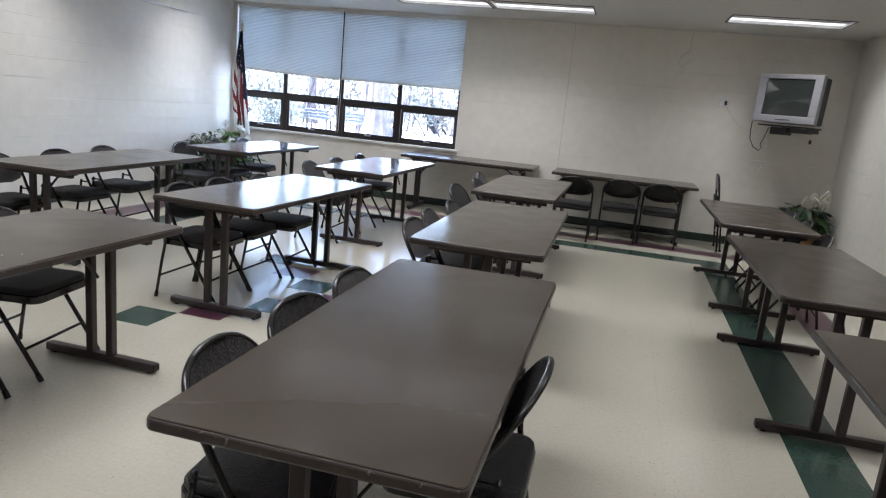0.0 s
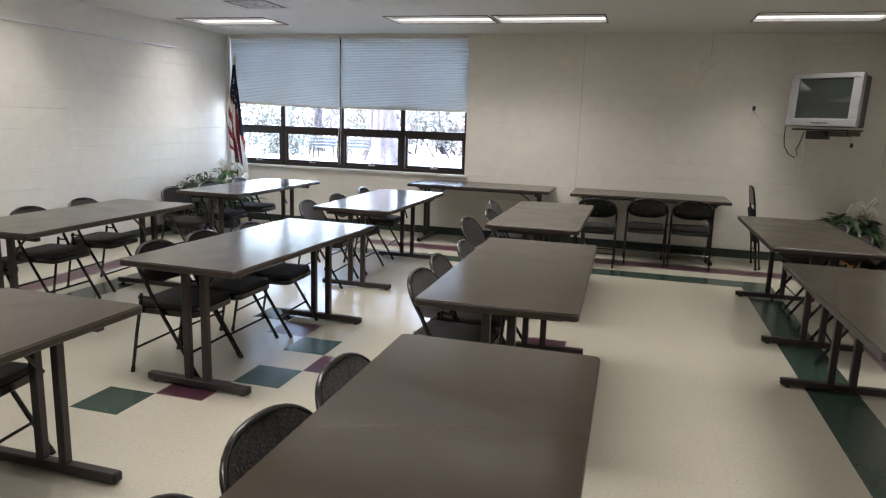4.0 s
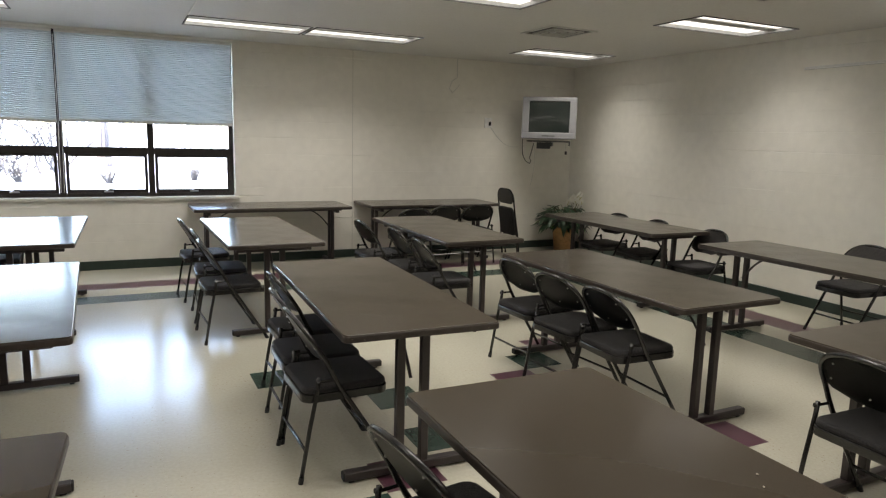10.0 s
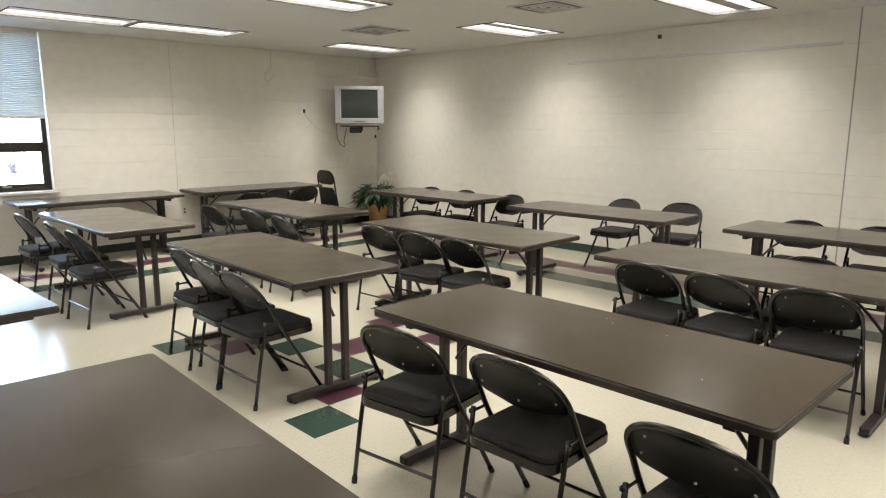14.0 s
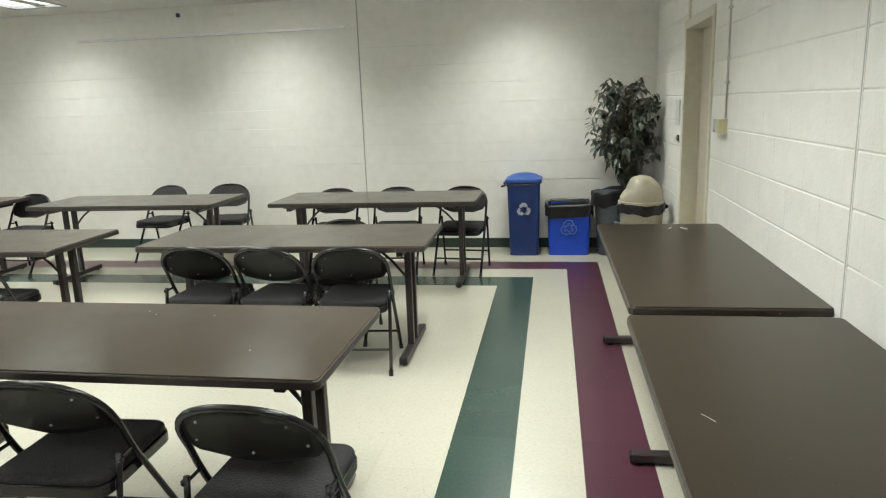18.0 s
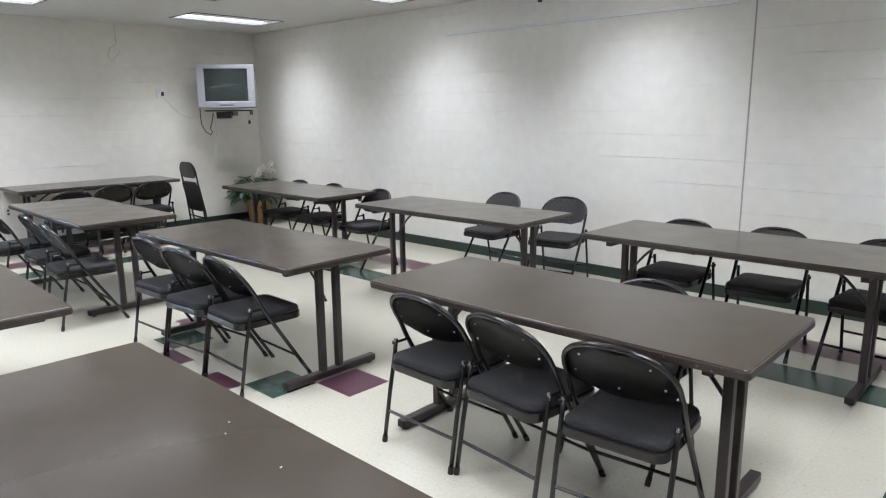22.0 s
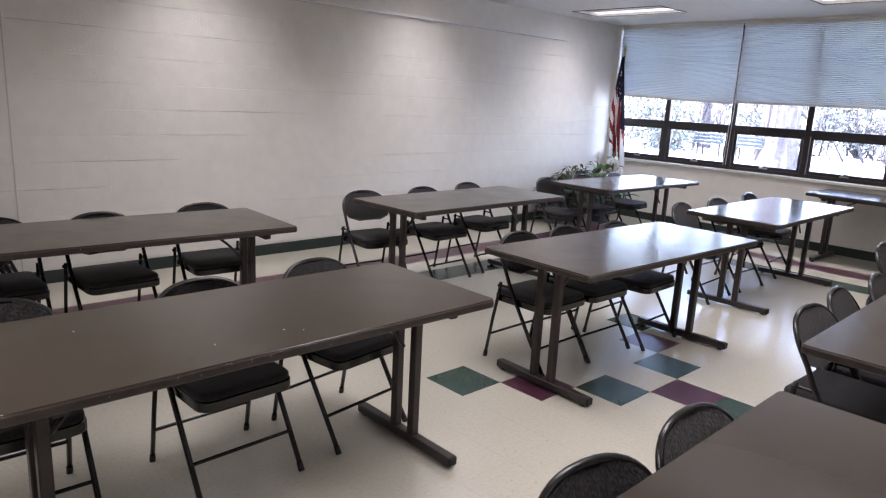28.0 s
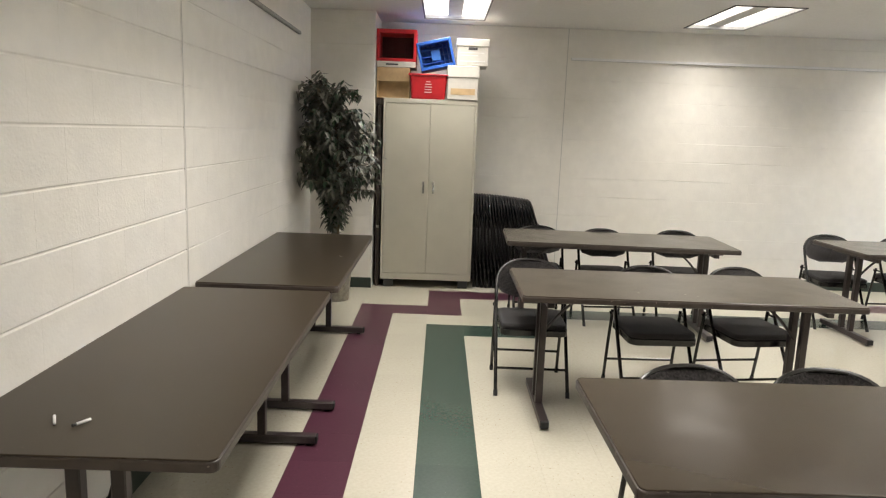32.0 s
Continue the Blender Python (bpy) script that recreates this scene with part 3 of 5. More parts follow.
def tree(x, y, r, height, branches, seed):
    rg = random.Random(seed)
    t = thing("tree", "large bare tree with furrowed grey bark", "tree", "trees outside", pose(x, y, GZ))
    bm = bmesh.new()
    rings = []
    sides = 22
    lobes = [rg.uniform(0.05, 0.16) for _ in range(sides)]
    for k in range(12):
        f = k / 11
        flare = 1 + 0.55 * math.exp(-f * 14)
        ring = []
        for s in range(sides):
            a = 2 * math.pi * s / sides
            rr = r * (1 - 0.5 * f) * flare * (1 + lobes[s] * (1 if s % 2 else -0.6) * (1 - 0.4 * f) + 0.03 * math.sin(5 * f * 9 + s))
            ring.append(bm.verts.new((rr * math.cos(a) + 0.12 * f, rr * math.sin(a), height * f)))
        rings.append(ring)
    for a, b in zip(rings, rings[1:]):
        for s in range(sides):
            bm.faces.new((a[s], a[(s + 1) % sides], b[(s + 1) % sides], b[s]))
    part("trunk", bm, M_BARK, t)
    bm = bmesh.new()
    for _ in range(branches):
        z = rg.uniform(0.25, 0.95) * height
        a = rg.uniform(0, 6.28)
        L = rg.uniform(1.5, 3.8)
        p = Vector((0.1, 0, z))
        d = Vector((math.cos(a), math.sin(a), rg.uniform(-0.15, 0.6)))
        pts = []
        for k in range(6):
            pts.append(p.copy())
            d = (d + Vector((rg.uniform(-0.3, 0.3), rg.uniform(-0.3, 0.3), rg.uniform(-0.2, 0.25)))).normalized()
            p = p + d * L / 5
            if k > 1:
                e = (d + Vector((rg.uniform(-0.9, 0.9), rg.uniform(-0.9, 0.9), rg.uniform(-0.5, 0.8)))).normalized()
                tube([p, p + e * L * 0.2, p + e * L * 0.38 + Vector((0, 0, rg.uniform(-0.2, 0.2)))], [0.030, 0.019, 0.008], 4, bm=bm)
        tube(pts, [0.09 * r * 1.6 * (1 - k / 6) + 0.008 for k in range(6)], 5, bm=bm)
    part("branches", bm, M_TWIG, t)


tree(-7.15, 19.8, 0.42, 7.5, 26, 3)
tree(-8.45, 21.8, 0.24, 7.0, 14, 9)
tree(-13.5, 27.0, 0.30, 8.0, 20, 4)
tree(-2.2, 33.0, 0.25, 8.0, 18, 7)


def bush(x, y, size, m, seed, label):
    rg = random.Random(seed)
    t = thing("bush", label, "bush", "bushes outside", pose(x, y, GZ))
    bm = bmesh.new()
    for _ in range(int(70 * size)):
        a = rg.uniform(0, 6.28)
        d = Vector((math.cos(a) * rg.uniform(0.1, 0.9), math.sin(a) * rg.uniform(0.1, 0.9), 1)).normalized()
        L = size * rg.uniform(0.5, 1.1)
        q = d * L * 0.55 + Vector((rg.uniform(-0.1, 0.1), rg.uniform(-0.1, 0.1), 0))
        tube([(rg.uniform(-0.1, 0.1), rg.uniform(-0.1, 0.1), 0), q, d * L + Vector((rg.uniform(-0.25, 0.25), rg.uniform(-0.25, 0.25), -0.05))], [0.014, 0.009, 0.004], 4, bm=bm)
    part("twigs", bm, M_TWIG, t)
    bm = bmesh.new()
    for _ in range(int((800 if m is M_PINE else 260) * size)):
        a, b, q = rg.uniform(0, 6.28), rg.uniform(0, 1), rg.uniform(0.3, 1) * size
        c = Vector((q * 0.75 * math.cos(a), q * 0.75 * math.sin(a), size * (0.15 + 0.85 * b)))
        u = Vector((rg.uniform(-1, 1), rg.uniform(-1, 1), rg.uniform(-0.6, 1))).normalized() * rg.uniform(0.03, 0.10) * (1 if m is M_PINE else 0.4)
        v = u.orthogonal() * 0.5
        bm.faces.new([bm.verts.new(c - u), bm.verts.new(c + v), bm.verts.new(c + u), bm.verts.new(c - v)])
    part("leaves", bm, m, t)


M_DRYLEAF = mat("dry_leaves", (0.20, 0.17, 0.15), 0.9, vary=0.4)
bush(-11.6, 20.5, 1.3, M_PINE, 11, "low evergreen bush beyond the window")
bush(-13.8, 23.5, 2.4, M_PINE, 12, "tall evergreen bush beyond the window")
bush(-10.4, 27.5, 3.0, M_PINE, 18, "tall evergreen bush beyond the window")
bush(-7.6, 29.5, 2.7, M_PINE, 19, "tall evergreen bush beyond the window")
bush(-4.6, 22.5, 1.0, M_DRYLEAF, 13, "bare twiggy bush on the pale lawn")
bush(-1.9, 21.5, 0.9, M_DRYLEAF, 14, "bare twiggy bush on the pale lawn")
bush(0.9, 23.0, 1.0, M_DRYLEAF, 15, "bare twiggy bush on the pale lawn")
bush(-5.9, 28.0, 1.6, M_DRYLEAF, 16, "bare twiggy bush on the pale lawn")
bush(3.6, 25.0, 1.2, M_DRYLEAF, 17, "bare twiggy bush on the pale lawn")


def bench(x, y, a):
    t = thing("park_bench", "blue-green slatted park bench on the lawn", "bench", "benches outside", pose(x, y, GZ, 0, 0, a))
    for k in range(3):
        part("seat_slat", box(-0.62, 0.62, -0.22 + k * 0.15, -0.10 + k * 0.15, 0.42, 0.455, 0.004), M_BENCH, t)
    for k in range(3):
        part("back_slat", box(-0.62, 0.62, 0.24, 0.275, 0.50 + k * 0.13, 0.60 + k * 0.13, 0.004), M_BENCH, t)
    for s in (-0.45, 0.45):
        part("leg", box(s - 0.03, s + 0.03, -0.2, -0.14, 0, 0.42, 0.003), M_BRONZE, t)
        part("leg", box(s - 0.03, s + 0.03, 0.18, 0.24, 0, 0.86, 0.003), M_BRONZE, t)


bench(-8.85, 21.6, 184)
bench(-10.5, 21.9, 176)
# far woods: trunks and brush in one band
bm = bmesh.new()
for _ in range(170):
    a = rng.uniform(-0.75, 0.35)
    d = rng.uniform(48, 75)
    x, y, hgt, w = d * math.sin(a), d * math.cos(a), rng.uniform(5, 11), rng.uniform(0.1, 0.35)
    tube([(x, y, GZ), (x + rng.uniform(-0.6, 0.6), y, hgt * 0.5), (x + rng.uniform(-1.5, 1.5), y, hgt)], [w, w * 0.7, 0.04], 5, bm=bm)
    for _ in range(4):
        z = rng.uniform(0.3, 0.9) * hgt
        tube([(x, y, z), (x + rng.uniform(-2.5, 2.5), y + rng.uniform(-1, 1), z + rng.uniform(0.4, 2))], [0.07, 0.02], 4, bm=bm)
tagged(link("far_woods", bm, M_WOODS), "bare grey woods in the distance", "woods", kind="stuff")
# thicket of bare branches at the lawn's edge
bm = bmesh.new()
for _ in range(200):
    x, y = rng.uniform(-24, -3.5), rng.uniform(25, 38)
    p, d = Vector((x, y, GZ)), Vector((rng.uniform(-0.8, 0.8), rng.uniform(-0.3, 0.3), 1)).normalized()
    L, r = rng.uniform(1.5, 4.5), rng.uniform(0.03, 0.08)
    pts = []
    for k in range(6):
        pts.append(p.copy())
        d = (d + Vector((rng.uniform(-0.35, 0.35), rng.uniform(-0.2, 0.2), rng.uniform(-0.3, 0.15)))).normalized()
        p = p + d * L / 5
        e = (d + Vector((rng.uniform(-1, 1), rng.uniform(-0.5, 0.5), rng.uniform(-0.3, 0.6)))).normalized()
        tube([p, p + e * L * 0.15, p + e * L * 0.32 + Vector((rng.uniform(-0.1, 0.1), 0, rng.uniform(-0.15, 0.1)))], [r * 0.45, r * 0.3, 0.006], 4, bm=bm)
    tube(pts, [r * (1 - k / 7) for k in range(6)], 4, bm=bm)
tagged(link("thicket", bm, M_TWIG), "tangled bare shrubs at the edge of the lawn", "shrubs", kind="stuff")

# ---- floor tiles ----
def band_colour(i, j):
    """Which tile lies at column i, row j of the floor's grid."""
    if -13 <= j < 12 and (i == 10) or (j == -13 and -7 <= i < 11):
        if -13 <= j and (i <= 10):
            return "green"
    if j == 11 and -9 <= i <= 10:
        return "green"
    if i == -7 and -13 <= j <= -11 or (j == -11 and -9 <= i <= -7) or (i == -9 and -11 <= j <= 11):
        return "green"
    if i == 12 and -15 <= j <= 13 or (j == -15 and -9 <= i <= 12) or (j == 13 and -11 <= i <= 12):
        return "maroon"
    if i == -9 and -15 <= j <= -13 or (j == -13 and -11 <= i <= -9) or (i == -11 and -13 <= j <= 13):
        return "maroon"
    d = -i if i <= 0 else i - 1
    if 0 <= d <= 3 and abs(j + 1) == d:
        first = i <= 0
        return "maroon" if (d % 2 == 0) == first else "green"
    return "cream"


def tile_mesh(name, x0, x1, y0, y1, material):
    bm = bmesh.new()
    g, h = 0.0001, 0.0002
    lo = [bm.verts.new(p) for p in ((x0 + g, y0 + g, -0.0008), (x1 - g, y0 + g, -0.0008), (x1 - g, y1 - g, -0.0008), (x0 + g, y1 - g, -0.0008))]
    hi = [bm.verts.new(p) for p in ((x0 + h, y0 + h, 0), (x1 - h, y0 + h, 0), (x1 - h, y1 - h, 0), (x0 + h, y1 - h, 0))]
    bm.faces.new(hi)
    for k in range(4):
        bm.faces.new((lo[k], lo[(k + 1) % 4], hi[(k + 1) % 4], hi[k]))
    me = bpy.data.meshes.new(name)
    bm.to_mesh(me)
    bm.free()
    me.materials.append(material)
    return me


def lay_tiles():
    paint = {"cream": M_CREAM, "green": M_GREEN, "maroon": M_MAROON}
    shared = {k: tile_mesh(k + "_tile", -T / 2, T / 2, -T / 2, T / 2, m) for k, m in paint.items()}
    rest = bmesh.new()
    count = 0
    for i in range(math.floor(WEST / T), math.ceil(EAST / T)):
        for j in range(math.floor(SOUTH / T), math.ceil(NORTH / T)):
            x0, x1 = max(i * T, WEST), min((i + 1) * T, EAST)
            y0, y1 = max(j * T, SOUTH), min((j + 1) * T, NORTH)
            if x1 - x0 < 0.01 or y1 - y0 < 0.01:
                continue
            kind = band_colour(i, j)
            whole = x1 - x0 > T - 1e-6 and y1 - y0 > T - 1e-6
            near = kind != "cream" or (whole and -15 <= j <= -12 and -8 <= i <= 11)
            if near and whole and count < 300:
                ob = new(kind + "_tile", shared[kind])
                ob.location = ((i + 0.5) * T, (j + 0.5) * T, 0)
                ob.parent = floor
                count += 1
            else:
                g, h = 0.0001, 0.0002
                hi = [rest.verts.new(p) for p in ((x0 + h, y0 + h, 0), (x1 - h, y0 + h, 0), (x1 - h, y1 - h, 0), (x0 + h, y1 - h, 0))]
                lo = [rest.verts.new(p) for p in ((x0 + g, y0 + g, -0.0008), (x1 - g, y0 + g, -0.0008), (x1 - g, y1 - g, -0.0008), (x0 + g, y1 - g, -0.0008))]
                n = {"cream": 0, "green": 1, "maroon": 2}[kind]
                rest.faces.new(hi).material_index = n
                for k in range(4):
                    rest.faces.new((lo[k], lo[(k + 1) % 4], hi[(k + 1) % 4], hi[k])).material_index = n
    tagged(link("vinyl_tiles", rest, [M_CREAM, M_GREEN, M_MAROON], floor), kind="stuff")


# ---- tables ----
def make_table(top=M_TOP, label="dark brown laminate folding table on pedestal legs"):
    t = thing("folding_table", label, "table", "tables in the room")
    hx, hy, z = 0.381, 0.9145, 0.763
    part("tabletop", slab(rounded(hx - 0.004, hy - 0.004, 0.022), z - 0.006, z, 0.002, 1), top, t)
    part("edge_band", slab(rounded(hx, hy, 0.025), z - 0.036, z - 0.0045, 0.006, 2), M_EDGE, t, "dark rounded edge band")
    part("apron", box(-0.30, 0.30, -0.80, 0.80, z - 0.056, z - 0.035, 0.004), M_LEG, t)
    for s in (-1, 1):
        y = s * (hy - 0.165)
        foot = part("foot_bar", box(-0.335, 0.335, y - 0.025, y + 0.025, 0.012, 0.055, 0.005), M_LEG, t)
        for e in (-1, 1):
            part("end_cap", box(e * 0.337 - 0.006, e * 0.337 + 0.006, y - 0.023, y + 0.023, 0.014, 0.053, 0.004), M_RUBBER, foot)
            part("glide", box(e * 0.30 - 0.014, e * 0.30 + 0.014, y - 0.014, y + 0.014, 0, 0.014, 0.003), M_RUBBER, foot)
            part("leg_post", box(e * 0.062 - 0.021, e * 0.062 + 0.021, y - 0.02, y + 0.02, 0.05, z - 0.05, 0.004), M_LEG, t)
        part("leg_head", box(-0.30, 0.30, y - 0.02, y + 0.02, z - 0.082, z - 0.05, 0.003), M_LEG, t)
        pts = []
        for k in range(9):
            f = k / 8
            pts.append((0, y - s * (0.02 + 0.25 * f), 0.47 + 0.22 * f + 0.035 * math.sin(math.pi * f)))
        part("folding_brace", tube(pts, 0.009, 6), M_LEG, t)
    return t


TABLES = [
    ("W1", -2.34, 3.014, -1.0), ("W2", -2.264, 0.376, 1.5), ("W3", -2.243, -2.415, -2.8),
    ("CW1", -0.554, 2.578, 0.5), ("CW2", -0.407, -0.01, -2.0), ("CW3", -0.45, -2.523, -0.3),
    ("CE1", 1.147, 2.275, 0), ("CE2", 1.335, -0.141, 1.0), ("CE3", 1.481, -2.48, 0.5),
    ("E1", 3.278, 2.196, 0), ("E2", 3.255, -0.218, 0.7), ("E3", 3.275, -2.582, 0),
    ("N1", 0.0, 4.68, 90), ("N2", 2.08, 4.68, 90), ("S1", 0.885, -4.805, 90.3),
    ("S2", -1.046, -4.79, 90),
]


# ---- chairs ----
def make_chair():
    """A steel folding chair that faces +y."""
    c = thing("folding_chair", "black steel folding chair with padded black fabric seat", "chair", "chairs at the tables")
    w = 0.222

    def back_y(z):
        return -0.118 - 0.58 * (z - 0.585)

    # main frame: one tube from the front feet past the seat and over the back
    pts = [(-w, 0.226, 0.012), (-w, 0.13, 0.165), (-w, -0.05, 0.45), (-w, -0.088, 0.52), (-w, -0.118, 0.585)]
    for k in range(1, 20):
        a = radians(180 - 180 * k / 20)
        z = 0.598 + 0.177 * math.sin(a) ** 0.72
        x = w * (abs(math.cos(a)) ** 0.86) * (1 if math.cos(a) > 0 else -1)
        pts.append((x, back_y(z) - 0.010 * math.sin(a), z))
    pts += [(-x, y, z) for x, y, z in pts[4::-1]]
    part("main_frame", tube(pts, 0.0115, 8), M_BLACK, c, smooth=True)
    # back panel and pad, bowed
    for name, dy, m, th, lab in (("backrest", -0.004, M_PANEL, 0.0, "black steel back panel"), ("back_pad", 0.004, M_PAD, 0.013, "dark grey patterned fabric pad")):
        bm = bmesh.new()
        rows, cols = 8, 12
        grid = []
        for a in range(rows + 1):
            v = -1 + 2 * a / rows
            half = 0.212 * (1 - min(0.97, abs(v)) ** (2.6 if v > 0 else 4.5)) ** (0.42 if v > 0 else 0.36)
            row = []
            for b in range(cols + 1):
                u = -1 + 2 * b / cols
                z = 0.661 + 0.111 * v
                y = back_y(z) - 0.018 * (1 - u * u) + dy + th * (1 - u**4) * (1 - v**4)
                row.append(bm.verts.new((u * half, y, z)))
            grid.append(row)
        for a in range(rows):
            for b in range(cols):
                bm.faces.new((grid[a][b], grid[a][b + 1], grid[a + 1][b + 1], grid[a + 1][b]))
        bmesh.ops.solidify(bm, geom=list(bm.faces), thickness=0.005)
        back = part(name, bm, m, c, lab, smooth=True)
        if name == "backrest":
            for x, z in ((-0.135, 0.713), (0.135, 0.713), (0.0, 0.594), (-0.172, 0.630), (0.172, 0.630)):
                y = back_y(z) - 0.018 * (1 - (x / 0.2) ** 2) - 0.008
                part("rivet", box(x - 0.004, x + 0.004, y - 0.003, y + 0.006, z - 0.004, z + 0.004, 0.0015), M_RIVET, back)
    # seat
    out = [(x, y - 0.008) for x, y in rounded(0.207, 0.214, 0.055, 4)]
    part("seat_pan", slab(out, 0.378, 0.420, 0.006, 2), M_BLACK, c, smooth=False)
    part("seat", slab([(x * 0.975, (y + 0.008) * 0.975 - 0.008) for x, y in out], 0.415, 0.452, 0.016, 3), M_FABRIC, c, "black patterned fabric seat pad", smooth=True)
    # rear legs and bars
    for s in (-1, 1):
        part("rear_leg", tube([(s * w, -0.150, 0.505), (s * w, -0.158, 0.44), (s * w, -0.195, 0.26), (s * w, -0.238, 0.012)], 0.0105, 8), M_BLACK, c, smooth=True)
        part("pivot_bracket", box(s * w - 0.004, s * w + 0.004, -0.165, -0.060, 0.480, 0.494, 0.003), M_BLACK, c)
        part("pivot_knob", box(s * (w + 0.011) - 0.006, s * (w + 0.011) + 0.006, -0.164, -0.146, 0.475, 0.495, 0.004), M_BLACK, c)
        part("rubber_foot", tube([(s * w, -0.235, 0.032), (s * w, -0.240, 0.0)], 0.0130, 8), M_RUBBER, c)
        part("rubber_foot", tube([(s * w, 0.213, 0.032), (s * w, 0.232, 0.0)], 0.0132, 8), M_RUBBER, c)
    part("crossbar", tube([(-w, -0.213, 0.155), (w, -0.213, 0.155)], 0.008, 6), M_BLACK, c)
    part("crossbar", tube([(-w, 0.140, 0.150), (w, 0.140, 0.150)], 0.008, 6), M_BLACK, c)
    return c


# place of the middle of the back's top, and the way the chair faces (0 east, 90 north, 180 west, 270 south)
CHAIRS = [
    (-2.84, 2.21, 2), (-2.87, 2.89, -3), (-2.9, 3.59, 4), (-2.8, -0.3, -4), (-2.78, 0.35, 2), (-2.85, 0.99, 5),
    (-2.74, -2.99, 0), (-2.67, -2.42, 3), (-2.74, -1.72, -3), (-1.08, 1.9, 3), (-1.07, 2.56, -2), (-1.11, 3.35, 4),
    (-0.92, -0.46, 1), (-0.9, -0.01, -1), (-0.82, 0.46, 2), (-1.027, -3.275, -1), (-0.92, -2.535, 2), (-0.969, -1.937, 8),
    (0.54, 2.85, 3), (0.65, 2.2, 0), (0.6, 1.53, -4), (0.85, -0.55, -2), (0.82, -0.11, 5), (0.85, 0.42, 3),
    (1.03, -2.965, 5), (1.025, -2.453, -5.5), (1.036, -1.984, -1), (1.91, -2.67, 181), (3.7, 2.74, 182), (3.71, 2.09, 178),
    (3.67, 1.26, 176), (4.26, 0.05, 176), (4.32, -0.62, 190), (3.77, -2.03, 180), (3.8, -2.64, 182), (3.78, -3.3, 175),
    (1.52, 3.78, 90), (2.08, 4.07, 92), (2.57, 4.12, 89),
]


def furnish():
    table = make_table()
    for n, (name, x, y, a) in enumerate(TABLES):
        m = pose(x, y, 0, 0, 0, a)
        if name == "S1":
            ob = umber = make_table(M_TOP_S)
        elif name == "S2":
            ob = copy_thing(umber, m)
        else:
            ob = table if n == 0 else copy_thing(table, m)
        ob.matrix_world = m
        if name[0] in "NS":
            tagged(ob, "dark brown laminate folding table standing against the block wall")
    chair = make_chair()
    for n, (x, y, a) in enumerate(CHAIRS):
        r = radians(a)
        m = pose(x + 0.20 * math.cos(r), y + 0.20 * math.sin(r), 0, 0, 0, a - 90)
        ob = chair if n == 0 else copy_thing(chair, m)
        ob.matrix_world = m


# ---- ceiling lamps ----
def make_lamp():
    t = thing("ceiling_light", "recessed fluorescent ceiling light with two lit strips", "ceiling light", "ceiling lights")
    bm = bmesh.new()
    for a in ((-0.61, 0.61, -0.305, -0.29), (-0.61, 0.61, 0.29, 0.305), (-0.61, -0.595, -0.29, 0.29), (0.595, 0.61, -0.29, 0.29)):
        box(*a, -0.008, 0.0, bm=bm)
    part("frame", bm, M_TROFFER, t)
    bm = bmesh.new()
    for a in ((-0.604, 0.604, -0.300, -0.292), (-0.604, 0.604, 0.292, 0.300), (-0.604, -0.596, -0.292, 0.292), (0.596, 0.604, -0.292, 0.292)):
        box(*a, 0.001, 0.045, bm=bm)
    part("housing", bm, M_TROFW, t)
    beam = bpy.data.lights.new("lamp_beam", "AREA")
    beam.shape = "RECTANGLE"
    beam.size, beam.size_y = 1.17, 0.56
    beam.energy = LAMP_BEAM
    beam.spread = radians(120)
    beam.color = (0.95, 0.97, 0.93)
    lamp = new("lamp_beam", beam)
    lamp.location = (0, 0, 0.016)
    lamp.parent = t
    for s in (-1, 1):
        part("diffuser", box(-0.594, 0.594, s * 0.180 - 0.11, s * 0.180 + 0.11, 0.030, 0.036), M_LAMP, t)
    part("reflector", box(-0.594, 0.594, -0.068, 0.068, 0.022, 0.036), M_TROFW, t)
    return t


# middle lights of the two south rows are unseen, added to continue the grid
LAMPS = [(x, y) for y in LAMP_Y for x in LAMP_X]


def light_up():
    lamp = make_lamp()
    for n, (x, y) in enumerate(LAMPS):
        m = pose(x, y, HIGH)
        ob = lamp if n == 0 else copy_thing(lamp, m)
        ob.matrix_world = m


furnish()
light_up()

# ---- television on its bracket ----
M_SILVER = mat("silver_plastic", (0.25, 0.25, 0.26), 0.35, vary=0.05)
M_DARKP = mat("dark_plastic", (0.03, 0.03, 0.032), 0.45, vary=0.1)
M_SCREEN = mat("tube_glass", (0.022, 0.028, 0.026), 0.09, vary=0.03, coat=0.6)
M_BLKM = mat("black_metal", (0.015, 0.015, 0.016), 0.4, vary=0.2)


